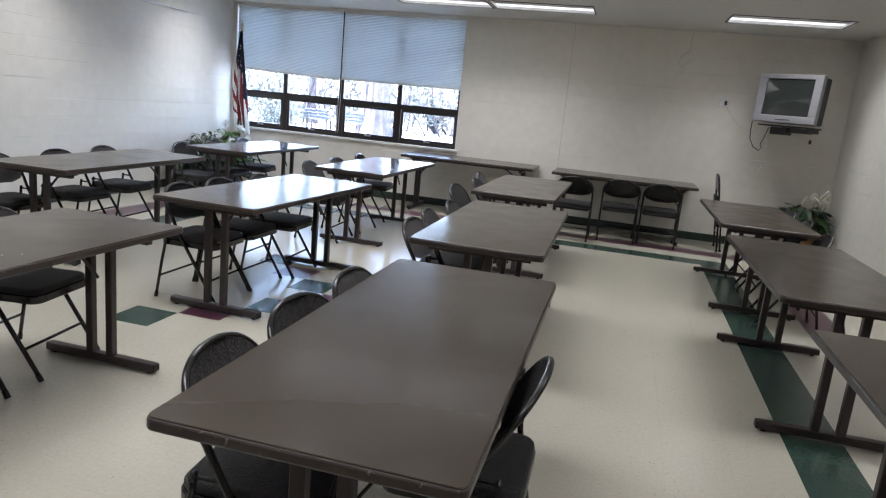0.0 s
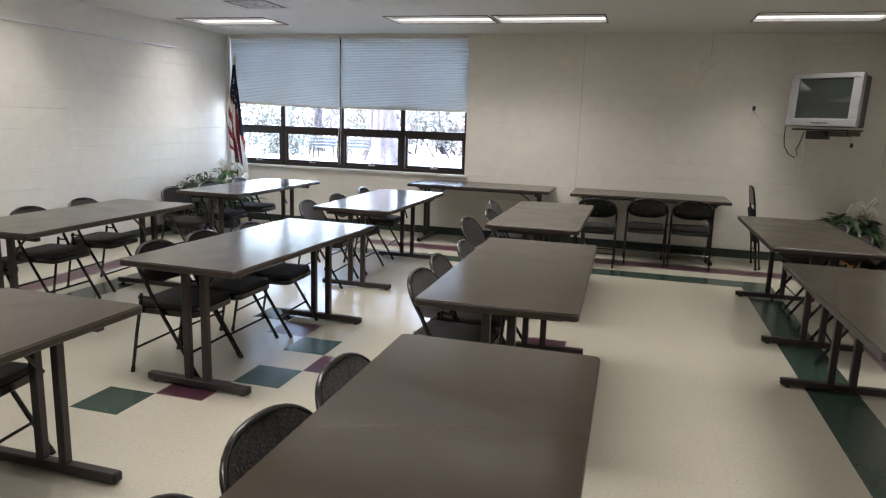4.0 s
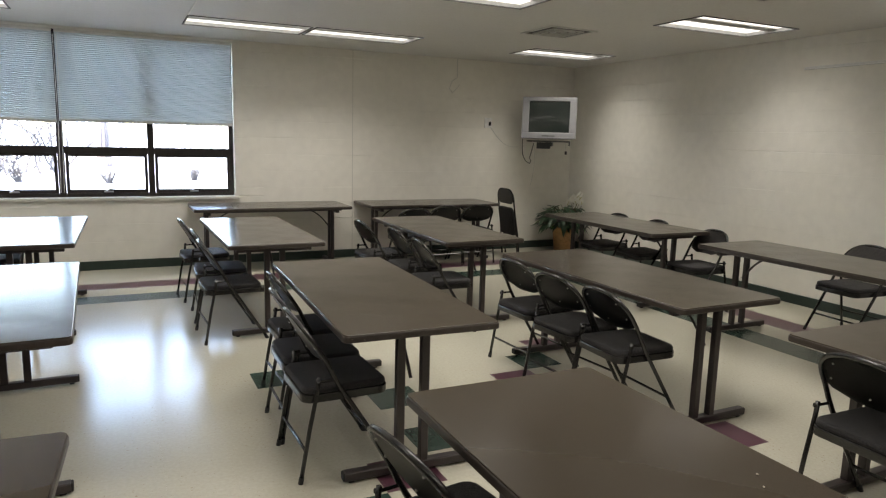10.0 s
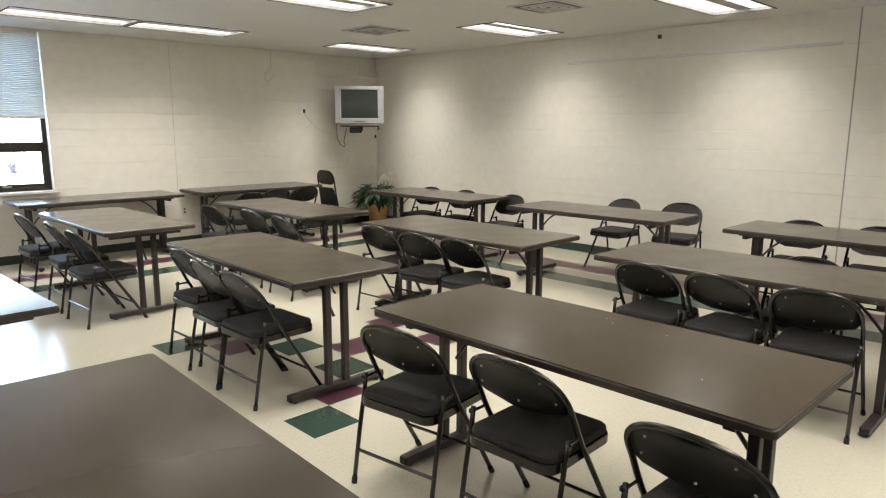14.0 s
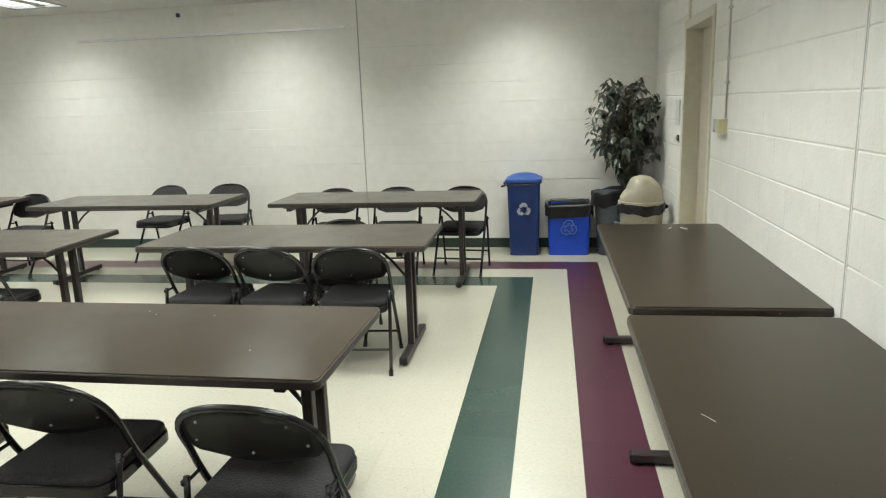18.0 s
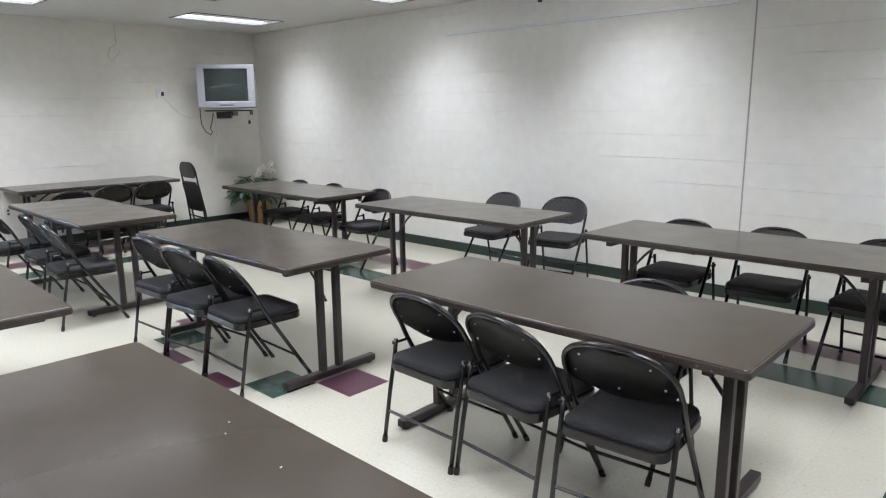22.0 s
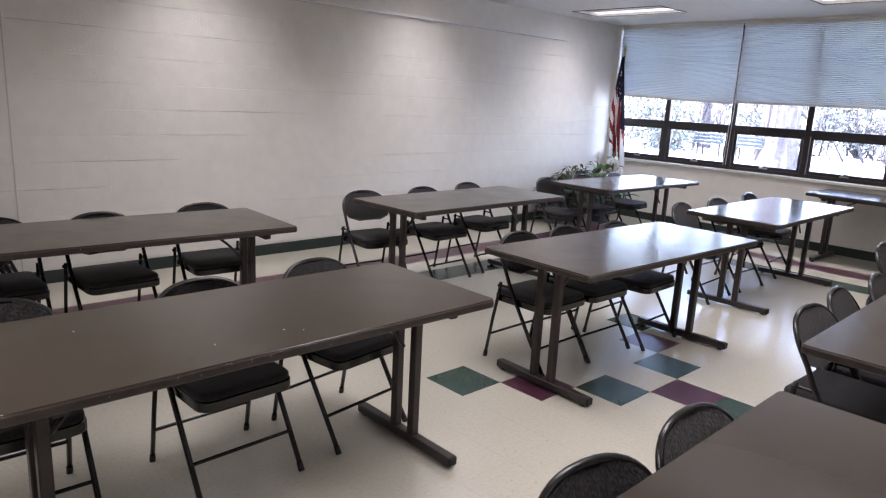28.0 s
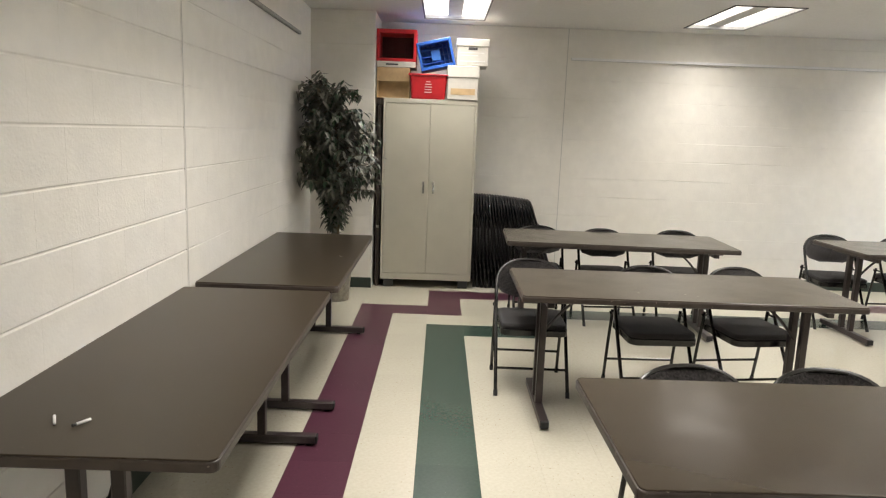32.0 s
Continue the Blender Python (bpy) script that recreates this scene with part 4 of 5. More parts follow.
def television():
    c = Vector((3.82, 4.46, 0))
    t = thing("television", "silver box television on a corner wall bracket", "television", m=pose(c.x, c.y, 1.93, -4, 0, -36.5))
    # local: x across, -y to the viewer
    w, h = 0.375, 0.285
    bm = bmesh.new()
    for a in ((-w, w, h - 0.055, h), (-w, w, -h, -h + 0.085), (-w, -w + 0.095, -h + 0.08, h - 0.05), (w - 0.095, w, -h + 0.08, h - 0.05)):
        box(a[0], a[1], -0.03, 0.05, a[2], a[3], 0.008, 2, bm=bm)
    part("bezel", bm, M_SILVER, t, "silver plastic front")
    bm = bmesh.new()
    n = 10
    g = []
    for i in range(n + 1):
        u = -1 + 2 * i / n
        g.append([bm.verts.new((u * (w - 0.09), -0.012 - 0.016 * (1 - u * u) * (1 - (-1 + 2 * j / n) ** 2), 0.015 + (-1 + 2 * j / n) * (h - 0.065))) for j in range(n + 1)])
    for i in range(n):
        for j in range(n):
            bm.faces.new((g[i][j], g[i + 1][j], g[i + 1][j + 1], g[i][j + 1]))
    part("screen", bm, M_SCREEN, t, "dark grey curved screen", smooth=True)
    bm = box(-w + 0.01, w - 0.01, 0.045, 0.22, -h + 0.01, h - 0.01, 0.02, 2)
    part("casing", bm, M_DARKP, t, "dark plastic rear casing")
    bm = box(-0.26, 0.26, 0.21, 0.42, -h + 0.02, h - 0.08, 0.05, 2)
    part("tube_housing", bm, M_DARKP, t)
    part("button_strip", box(-0.09, 0.09, -0.035, -0.028, -h + 0.03, -h + 0.042, 0.002), M_DARKP, t)
    b = thing("wall_bracket", "black steel television bracket on the wall", "wall bracket", m=pose(c.x, c.y, 1.60, 0, 0, -36.5))
    part("tray", box(-0.30, 0.30, -0.02, 0.36, 0.0, 0.018, 0.004), M_BLKM, b)
    part("arm", box(-0.05, 0.05, 0.08, 0.72, -0.06, -0.002, 0.006), M_BLKM, b)
    part("motor_box", box(-0.16, 0.03, 0.02, 0.2, -0.095, -0.005, 0.008), M_BLKM, b)
    part("side_lip", box(0.285, 0.30, -0.02, 0.3, -0.05, 0.0, 0.003), M_BLKM, b)
    k = thing("cable", "black cable looped below the television", "cable", m=pose(0, 4.62, 0))
    part("strand", tube([(3.50, 0, 1.64), (3.50, 0, 1.52), (3.51, 0, 1.42), (3.56, 0, 1.33), (3.63, 0, 1.29), (3.66, 0.01, 1.33), (3.64, 0.02, 1.37), (3.68, 0.03, 1.48), (3.70, 0.02, 1.58)], 0.006, 6), M_DARKP, k)
    k = thing("cable", "pale thin cable dangling below the bracket", "cable", m=pose(0, 4.62, 0))
    part("strand", tube([(3.70, 0, 1.56), (3.71, 0, 1.40), (3.71, 0, 1.25), (3.69, 0, 1.10), (3.66, 0, 0.98)], 0.0035, 5), M_PIPE, k)
    k = thing("cable", "short cable with a black plug hanging from the television", "cable", m=pose(4.14, 4.50, 0))
    part("strand", tube([(0, 0, 1.62), (0.012, 0, 1.54), (0.02, 0, 1.47)], 0.003, 5), M_PIPE, k)
    part("plug", box(0.006, 0.034, -0.012, 0.012, 1.425, 1.475, 0.005), M_DARKP, k, "black plug")
    k = thing("cable", "thin grey cable drooping across the wall", "cable", m=pose(0, 0, 0))
    pts = []
    for i in range(12):
        f = i / 11
        pts.append((3.22 + 0.42 * f, NORTH - 0.012 - 0.12 * f, 1.80 - 0.28 * f - 0.10 * math.sin(math.pi * f)))
    part("strand", tube(pts, 0.0035, 5), M_PIPE, k)


def wall_plate(name, label, x, y, z, w, h, nx, ny, m, d=0.01, plug=None):
    """A small flat fitting on a wall; (nx, ny) points into the room."""
    a = math.degrees(math.atan2(ny, nx)) + 90
    t = thing(name, label, name.replace("_", " "), m=pose(x, y, z, 0, 0, a))
    part("cover", box(-w / 2, w / 2, -d, 0, -h / 2, h / 2, 0.002), m, t)
    if plug == "plug":
        part("plug", box(0.004, 0.036, -d - 0.030, -d, -0.040, 0.016, 0.007), M_DARKP, t, "black plug")
    elif plug == "toggle":
        part("toggle", box(-0.006, 0.006, -d - 0.012, -d, -0.012, 0.012, 0.002), M_WHITE, t)
    elif plug == "sockets":
        for s in (-0.02, 0.02):
            part("socket", box(-0.013, 0.013, -d - 0.002, -d, s - 0.012, s + 0.012, 0.002), M_DARKP, t)
    return t


M_IVORY = mat("ivory_plastic", (0.55, 0.50, 0.30), 0.4, vary=0.05)
television()
wall_plate("wall_outlet", "white wall outlet with a black plug", 3.19, NORTH, 1.85, 0.115, 0.14, 0, -1, M_PRINT, plug="plug")
wall_plate("wall_outlet", "pale wall outlet beneath the window wall table", 1.23, NORTH, 0.46, 0.075, 0.115, 0, -1, M_WHITE, plug="sockets")
wall_plate("wall_outlet", "dark brown wall outlet on the block wall", EAST, 2.76, 0.49, 0.07, 0.115, -1, 0, M_BRONZE, plug="sockets")
wall_plate("light_switch", "dark light switch beside the door", 3.34, SOUTH, 1.22, 0.07, 0.05, 0, 1, M_DARKP, plug="toggle")
wall_plate("wall_sign", "narrow grey framed notice beside the door", 3.38, SOUTH, 1.43, 0.17, 0.21, 0, 1, M_PIPE)
wall_plate("thermostat", "ivory thermostat box on the block wall", 1.765, SOUTH, 1.375, 0.085, 0.085, 0, 1, M_IVORY, 0.05)
wall_plate("thermostat", "grey control box beside the thermostat", 1.885, SOUTH, 1.375, 0.075, 0.080, 0, 1, M_PIPE, 0.055)
t = thing("wire_loop", "loose white wire looped on the wall", "wire", m=pose(2.62, NORTH - 0.012, 0))
part("strand", tube([(0.05, 0, 2.70), (0.05, -0.004, 2.45), (-0.03, -0.006, 2.40), (-0.07, -0.006, 2.30), (-0.02, -0.004, 2.24), (0.06, 0, 2.32), (0.09, 0, 2.36)], 0.0045, 5), M_PIPE, t)
t = thing("ceiling_sensor", "small black sensor under the ceiling", "sensor", m=pose(EAST - 0.02, -0.06, 2.62))
part("body", box(-0.02, 0.018, -0.018, 0.018, -0.022, 0.022, 0.006), M_DARKP, t)


# ---- ceiling vents ----
def vent(x, y, s, label):
    t = thing("ceiling_vent", label, "ceiling vent", "ceiling vents", pose(x, y, HIGH))
    bm = bmesh.new()
    for a in ((-s, s, -s, -s + 0.03), (-s, s, s - 0.03, s), (-s, -s + 0.03, -s + 0.03, s - 0.03), (s - 0.03, s, -s + 0.03, s - 0.03)):
        box(*a, -0.010, 0.0, bm=bm)
    part("frame", bm, M_PIPE, t)
    # dark sheet in place of the shade inside the duct
    part("duct_shade", box(-s + 0.02, s - 0.02, -s + 0.02, s - 0.02, -0.003, -0.001), M_DARKP, t)
    for k in range(1, 4):
        r = (s - 0.03) * k / 4
        bm = bmesh.new()
        for a in ((-r, r, -r, -r + 0.022), (-r, r, r - 0.022, r), (-r, -r + 0.022, -r + 0.022, r - 0.022), (r - 0.022, r, -r + 0.022, r - 0.022)):
            box(*a, -0.014, -0.004, bm=bm)
        part("slat", bm, M_PIPE, t)


vent(2.45, 2.36, 0.28, "square grey louvred ceiling vent")
vent(-2.05, 2.62, 0.28, "square grey louvred ceiling vent")
vent(2.58, -0.03, 0.28, "square grey louvred ceiling vent")
t = thing("return_grille", "flat beige return air grille in the ceiling", "ceiling grille", m=pose(3.95, -4.44, HIGH))
part("frame", box(-0.30, 0.30, -0.33, 0.33, -0.006, 0.0), M_PIPE, t)
for k in range(18):
    y = -0.30 + k * 0.035
    part("slat", box(-0.28, 0.28, y, y + 0.022, -0.010, -0.005), M_BEIGE, t)


# ---- bins ----
M_BLUE1 = mat("navy_plastic", (0.012, 0.035, 0.16), 0.45, vary=0.08)
M_BLUE2 = mat("bright_blue_plastic", (0.012, 0.07, 0.55), 0.45, vary=0.08)
M_BLUEL = mat("blue_lid", (0.018, 0.068, 0.28), 0.45, vary=0.08)
M_BAG = mat("black_bag", (0.010, 0.010, 0.011), 0.28, vary=0.2, bump=0.6, bump_scale=25)
M_GREYB = mat("grey_plastic", (0.12, 0.14, 0.165), 0.5, vary=0.1)
M_TAN = mat("tan_plastic", (0.42, 0.38, 0.29), 0.45, vary=0.06)
M_PRINT3 = mat("pale_grey_print", (0.46, 0.49, 0.56), 0.6, vary=0.2)
M_PRINT2 = mat("pale_blue_print", (0.20, 0.30, 0.60), 0.6)


def recycling_mark(parent, x, z, r, m, hollow=False):
    """Three bent arrows chasing round a triangle, on a face that looks along -x."""
    w = (0.40 if hollow else 0.36) * r
    corner = [Vector((math.cos(radians(90 + 120 * k)), math.sin(radians(90 + 120 * k)))) * r * 1.15 for k in range(3)]
    for k in range(3):
        a, b, c = corner[k - 1], corner[k], corner[(k + 1) % 3]
        p = [b.lerp(a, 0.44), b.lerp(a, 0.19), b.lerp(c, 0.19), b.lerp(c, 0.34)]
        left, right = [], []
        for n, q in enumerate(p):
            d = (p[min(n + 1, 3)] - p[max(n - 1, 0)]).normalized()
            side = Vector((-d.y, d.x)) * w / 2
            left.append(q + side)
            right.append(q - side)
        d = (p[3] - p[2]).normalized()
        side = Vector((-d.y, d.x)) * w * 0.92
        ring = left + [p[3] + side, p[3] + d * w * 1.15, p[3] - side] + right[::-1]
        bm = bmesh.new()
        if hollow:
            tube([(x, -q.x, z + q.y) for q in ring], 0.0038, 4, bm=bm, closed=True, flat=1.0)
        else:
            bm.faces.new([bm.verts.new((x, -q.x, z + q.y)) for q in ring])
            bmesh.ops.triangulate(bm, faces=bm.faces)
            bmesh.ops.recalc_face_normals(bm, faces=bm.faces)
        part("printed_arrow", bm, m, parent)


def tapered(hx0, hy0, hx1, hy1, z0, z1, r=0.03, wall=0.0):
    bm = bmesh.new()
    a = [bm.verts.new((x, y, z0)) for x, y in rounded(hx0, hy0, r, 3)]
    b = [bm.verts.new((x, y, z1)) for x, y in rounded(hx1, hy1, r, 3)]
    n = len(a)
    for k in range(n):
        bm.faces.new((a[k], a[(k + 1) % n], b[(k + 1) % n], b[k]))
    bm.faces.new(a[::-1])
    if wall:
        c = [bm.verts.new((x, y, z1)) for x, y in rounded(hx1 - wall, hy1 - wall, r, 3)]
        d = [bm.verts.new((x, y, z0 + 0.03)) for x, y in rounded(hx0 - wall, hy0 - wall, r, 3)]
        for k in range(n):
            q = (k + 1) % n
            bm.faces.new((b[k], b[q], c[q], c[k]))
            bm.faces.new((c[k], c[q], d[q], d[k]))
        bm.faces.new(d)
    else:
        bm.faces.new(b)
    return bm


def bag_rim(hx, hy, z0, z1, seed, r=0.05, round_=False, hem=1.0, tilt=0.0):
    """A bin liner folded over a rim, crumpled."""
    rg = random.Random(seed)
    bm = bmesh.new()
    n = 48
    rows = []
    ring = rounded(hx, hy, r, 11) if not round_ else [(hx * math.cos(2 * math.pi * k / n), hx * math.sin(2 * math.pi * k / n)) for k in range(n)]
    n = len(ring)
    ph = [rg.uniform(0, 6.28) for _ in range(4)]
    for f, out, z in ((0, 1.02, z0), (0, 1.05, z0 + 0.3 * (z1 - z0)), (0, 1.03, z0 + 0.55 * (z1 - z0)), (0, 1.06, z0 + 0.8 * (z1 - z0)), (1, 1.03, z1 - 0.008), (1, 0.99, z1), (1, 0.94, z1 - 0.008), (0, 0.90, z1 - 0.05), (0, 0.86, z1 - 0.15)):
        row = []
        for k, (x, y) in enumerate(ring):
            a = 2 * math.pi * k / n
            wob = 0.018 * math.sin(5 * a + ph[0]) * math.sin(2 * a + ph[3]) + 0.012 * math.sin(13 * a + ph[1]) + rg.uniform(-0.006, 0.006)
            dz = (0.030 * math.sin(3 * a + ph[2]) + 0.016 * math.sin(8 * a + ph[3]) + rg.uniform(-0.006, 0.006)) * (hem if z == z0 else 0.28) - tilt * y
            row.append(bm.verts.new((x * (out + wob), y * (out + wob), z + dz)))
        rows.append(row)
    for a, b in zip(rows, rows[1:]):
        for k in range(n):
            bm.faces.new((a[k], a[(k + 1) % n], b[(k + 1) % n], b[k]))
    return bm


def bins():
    t = thing("recycling_bin", "tall slim navy blue recycling bin with rounded lid", "recycling bin", m=pose(4.36, -3.845, 0))
    part("body", tapered(0.12, 0.145, 0.15, 0.165, 0, 0.755, 0.03), M_BLUE1, t)
    lid = part("lid", box(-0.165, 0.165, -0.185, 0.185, 0.745, 0.80, 0.018, 2), M_BLUEL, t, "lighter blue lid")
    bm = bmesh.new()
    rows = []
    for i in range(9):
        u = -1 + 2 * i / 8
        rows.append([bm.verts.new((u * 0.155, v * 0.175, 0.79 + 0.06 * (1 - u * u) ** 0.7 * (1 - v * v) ** 0.5)) for v in (-1 + 2 * j / 8 for j in range(9))])
    for a, b in zip(rows, rows[1:]):
        for k in range(8):
            bm.faces.new((a[k], a[k + 1], b[k + 1], b[k]))
    part("lid_dome", bm, M_BLUEL, lid, smooth=True)
    bm = bmesh.new()
    tube([(-0.13, 0.178, 0.742), (-0.165, 0.196, 0.735), (-0.172, 0.222, 0.728), (-0.14, 0.215, 0.724), (-0.05, 0.188, 0.738)], [0.008, 0.012, 0.008, 0.011, 0.006], 6, bm=bm)
    tube([(-0.168, -0.16, 0.742), (-0.171, -0.04, 0.738), (-0.170, 0.09, 0.742), (-0.168, 0.17, 0.738)], [0.006, 0.008, 0.006, 0.009], 6, bm=bm)
    part("bag_scrap", bm, M_BAG, t, "edge of a black bag caught under the lid", smooth=True)
    part("handle_lip", box(-0.10, 0.10, 0.175, 0.205, 0.74, 0.765, 0.006), M_BLUE1, t)
    recycling_mark(t, -0.1485, 0.485, 0.072, M_PRINT3)
    t = thing("recycling_box", "bright blue recycling box lined with a black bag", "recycling bin", m=pose(4.42, -4.30, 0))
    part("body", tapered(0.16, 0.20, 0.176, 0.218, 0, 0.505, 0.035, 0.006), M_BLUE2, t)
    part("bin_liner", bag_rim(0.184, 0.230, 0.405, 0.530, 4, hem=0.7), M_BAG, t, "black plastic bag folded over the rim", smooth=True)
    part("bag_bottom", box(-0.168, 0.168, -0.208, 0.208, 0.37, 0.378, 0.003), M_BAG, t)
    recycling_mark(t, -0.1735, 0.285, 0.080, M_PRINT2, True)
    t = thing("waste_bin", "round grey waste bin with a black bag", "waste bin", m=pose(4.36, -4.72, 0))
    part("body", lathe([(0, 0), (0.125, 0), (0.165, 0.63), (0.17, 0.64), (0.160, 0.64), (0.12, 0.02), (0, 0.02)], 28), M_GREYB, t, smooth=True)
    part("bin_liner", bag_rim(0.190, 0.190, 0.525, 0.665, 6, round_=True, hem=0.6, tilt=0.10), M_BAG, t, "black plastic bag folded over the rim", smooth=True)
    def hood(r, deg, z):
        """The domed lid, cut by a slanting front in which the flap hangs."""
        c = math.cos(radians(deg - 96))
        if c > 0.05:
            r = min(r, (0.190 if z < 0.70 else 0.180 - 1.1 * (z - 0.70) if z < 0.765 else 0.108 - 0.25 * (z - 0.765)) / c)
        return (r * math.cos(radians(deg)), r * math.sin(radians(deg)), z)

    t = thing("trash_can", "tan round trash can with a domed lid", "trash can", m=pose(3.53, -4.915, 0))
    part("body", lathe([(0, 0), (0.16, 0), (0.190, 0.62), (0.195, 0.64), (0, 0.64)], 32), M_TAN, t, smooth=True)
    part("bin_liner", bag_rim(0.198, 0.198, 0.56, 0.652, 8, round_=True, hem=0.35), M_BAG, t, "black bag bunched under the lid", smooth=True)
    bm = bmesh.new()
    rows = []
    for k in range(15):
        f = k / 14
        rr = 0.188 * (1 - f**2.3) ** 0.52 if f < 1 else 0.0
        z = 0.65 + 0.245 * f
        rows.append([bm.verts.new(hood(rr, 360 * s / 32, z)) for s in range(32)] if rr > 0 else [bm.verts.new((0, 0, z))])
    for n, (a, b) in enumerate(zip(rows, rows[1:])):
        for s in range(32):
            q = (s + 1) % 32
            if len(b) == 1:
                bm.faces.new((a[s], a[q], b[0]))
            else:
                bm.faces.new((a[s], a[q], b[q], b[s]))
    lid = part("lid", bm, M_TAN, t, "tan domed lid with a slanting hood", smooth=True)
    part("lid_rim", lathe([(0.188, 0.635), (0.202, 0.64), (0.202, 0.665), (0.188, 0.67)], 32), M_TAN, lid)
    part("bag_knot", box(-0.03, 0.03, -0.235, -0.19, 0.59, 0.63, 0.02, 2), M_BAG, t)


bins()


# ---- plants ----
M_LEAF = mat("dark_leaf", (0.020, 0.052, 0.022), 0.42, noise_scale=15, vary=0.35)
M_LEAF3 = let_light_through(mat("bright_leaf", (0.060, 0.16, 0.045), 0.42, noise_scale=15, vary=0.35), 0.35, (0.10, 0.26, 0.05))
M_SILKL = mat("grey_green_leaf", (0.125, 0.130, 0.105), 0.42, noise_scale=15, vary=0.4)
M_STEM = mat("stem", (0.13, 0.10, 0.06), 0.8, vary=0.3)
M_PETAL = let_light_through(mat("white_flower", (0.82, 0.80, 0.74), 0.6, vary=0.06), 0.45, (0.82, 0.82, 0.76))
M_POT1 = mat("speckled_pot", (0.45, 0.42, 0.36), 0.6, noise_scale=30, vary=0.25)
M_POT2 = mat("wood_basket", (0.36, 0.20, 0.08), 0.6, noise_scale=25, vary=0.25)
M_SOIL = mat("soil", (0.03, 0.022, 0.016), 0.95, bump=0.8, bump_scale=40)


def leaf(bm, base, way, length, width, droop, material=0):
    """A leaf of six faces that bends down along its length, creased along its rib."""
    up = Vector((0, 0, 1))
    side = way.cross(up)
    if side.length < 1e-3:
        side = Vector((1, 0, 0))
    side.normalize()
    lift = side.cross(way).normalized()
    rib, a, b = [], [], []
    for k, w in enumerate((0.15, 1.0, 0.75, 0.0)):
        f = k / 3
        p = base + way * length * f - up * droop * length * f * f
        rib.append(bm.verts.new(p - lift * 0.12 * width * (1 if 0 < k < 3 else 0)))
        if w:
            a.append(bm.verts.new(p + side * width * w * 0.5))
            b.append(bm.verts.new(p - side * width * w * 0.5))
    for k in range(2):
        bm.faces.new((rib[k], a[k], a[k + 1], rib[k + 1])).material_index = material
        bm.faces.new((rib[k], rib[k + 1], b[k + 1], b[k])).material_index = material
    bm.faces.new((rib[2], a[2], rib[3])).material_index = material
    bm.faces.new((rib[2], rib[3], b[2])).material_index = material


def ficus(x, y, z0, z1, radius, count, seed, pot, m, label, lean=(0, 0), pot_h=0.34, pot_r=0.15, hang=0.0, thin=0.55, size=1.0, slant=0.0):
    rg = random.Random(seed)
    t = thing("ficus_tree", label, "potted tree", "ficus trees in the corners", pose(x, y, 0))
    part("pot", lathe([(0, 0), (pot_r * 0.82, 0), (pot_r, pot_h * 0.9), (pot_r * 1.06, pot_h * 0.9), (pot_r * 1.06, pot_h), (pot_r * 0.93, pot_h), (pot_r * 0.9, pot_h * 0.85), (0, pot_h * 0.85)], 28), pot, t, smooth=True)
    part("soil", lathe([(0, pot_h * 0.87), (pot_r * 0.9, pot_h * 0.86)], 20), M_SOIL, t)
    stems = bmesh.new()
    leaves = bmesh.new()
    top = Vector((lean[0], lean[1], z1 * 0.93))
    for k in range(3):
        a = k * 2.1
        tube([(0.03 * math.cos(a), 0.03 * math.sin(a), pot_h * 0.85), (0.025 * math.cos(a + 1), 0.025 * math.sin(a + 1), (pot_h + z0) / 2 + 0.2), (lean[0] * 0.6 + 0.05 * math.cos(a + 2), lean[1] * 0.6 + 0.05 * math.sin(a + 2), z0 + (z1 - z0) * 0.5), tuple(top)], [0.014, 0.012, 0.009, 0.004], 6, bm=stems)
    twigs = count // 11
    for i in range(twigs):
        f = (i + rg.random()) / twigs
        z = z0 + (z1 - z0) * f
        g = (f - 0.12) / 0.88
        wide = radius * (0.42 + 0.58 * math.sin(math.pi * min(1, max(0, g) ** 0.8 * 0.82 + 0.08)))
        if f < 0.30:
            wide = radius * (0.16 + 1.15 * f)
            if rg.random() < thin:
                continue
        a = rg.uniform(0, 6.28)
        wide *= 0.86 + 0.26 * math.sin(2 * a + 4.2 * f) * math.sin(9 * f + a)
        r = wide * rg.uniform(0.45, 1.05)
        c = Vector((lean[0] * f, lean[1] * f, max(pot_h, z - 0.18)))
        e = Vector((lean[0] * f + r * math.cos(a), lean[1] * f + r * math.sin(a), z + rg.uniform(-0.02, 0.12)))
        e.x = min(max(e.x, WEST - x + 0.04 if x < 0 else -9), EAST - x - 0.04)
        e.y = min(max(e.y, SOUTH - y + 0.05), 0.36)
        e.z -= slant * f * max(0.0, e.y)
        mid = (c + e) / 2 + Vector((0, 0, 0.06))
        tube([c, mid, e], [0.005, 0.004, 0.002], 4, bm=stems)
        for k in range(11):
            q = 0.35 + 0.7 * k / 10
            p = c.lerp(mid, q * 2) if q < 0.5 else mid.lerp(e, q * 2 - 1)
            w = Vector((rg.uniform(-1, 1), rg.uniform(-1, 1), rg.uniform(-0.7, 0.35) - hang))
            w = (w.normalized() + (e - c).normalized() * 0.5).normalized()
            p2 = p + w * 0.08
            if p2.y + y < SOUTH + 0.03 or p2.x + x > EAST - 0.03:
                continue
            leaf(leaves, p, w, size * rg.uniform(0.075, 0.125), size * rg.uniform(0.040, 0.064), rg.uniform(0.2, 0.7), 0 if rg.random() < 0.75 else 1)
    tagged(part("branching", stems, M_STEM, t), kind="stuff")
    tagged(part("leaves", leaves, m, t), kind="stuff")


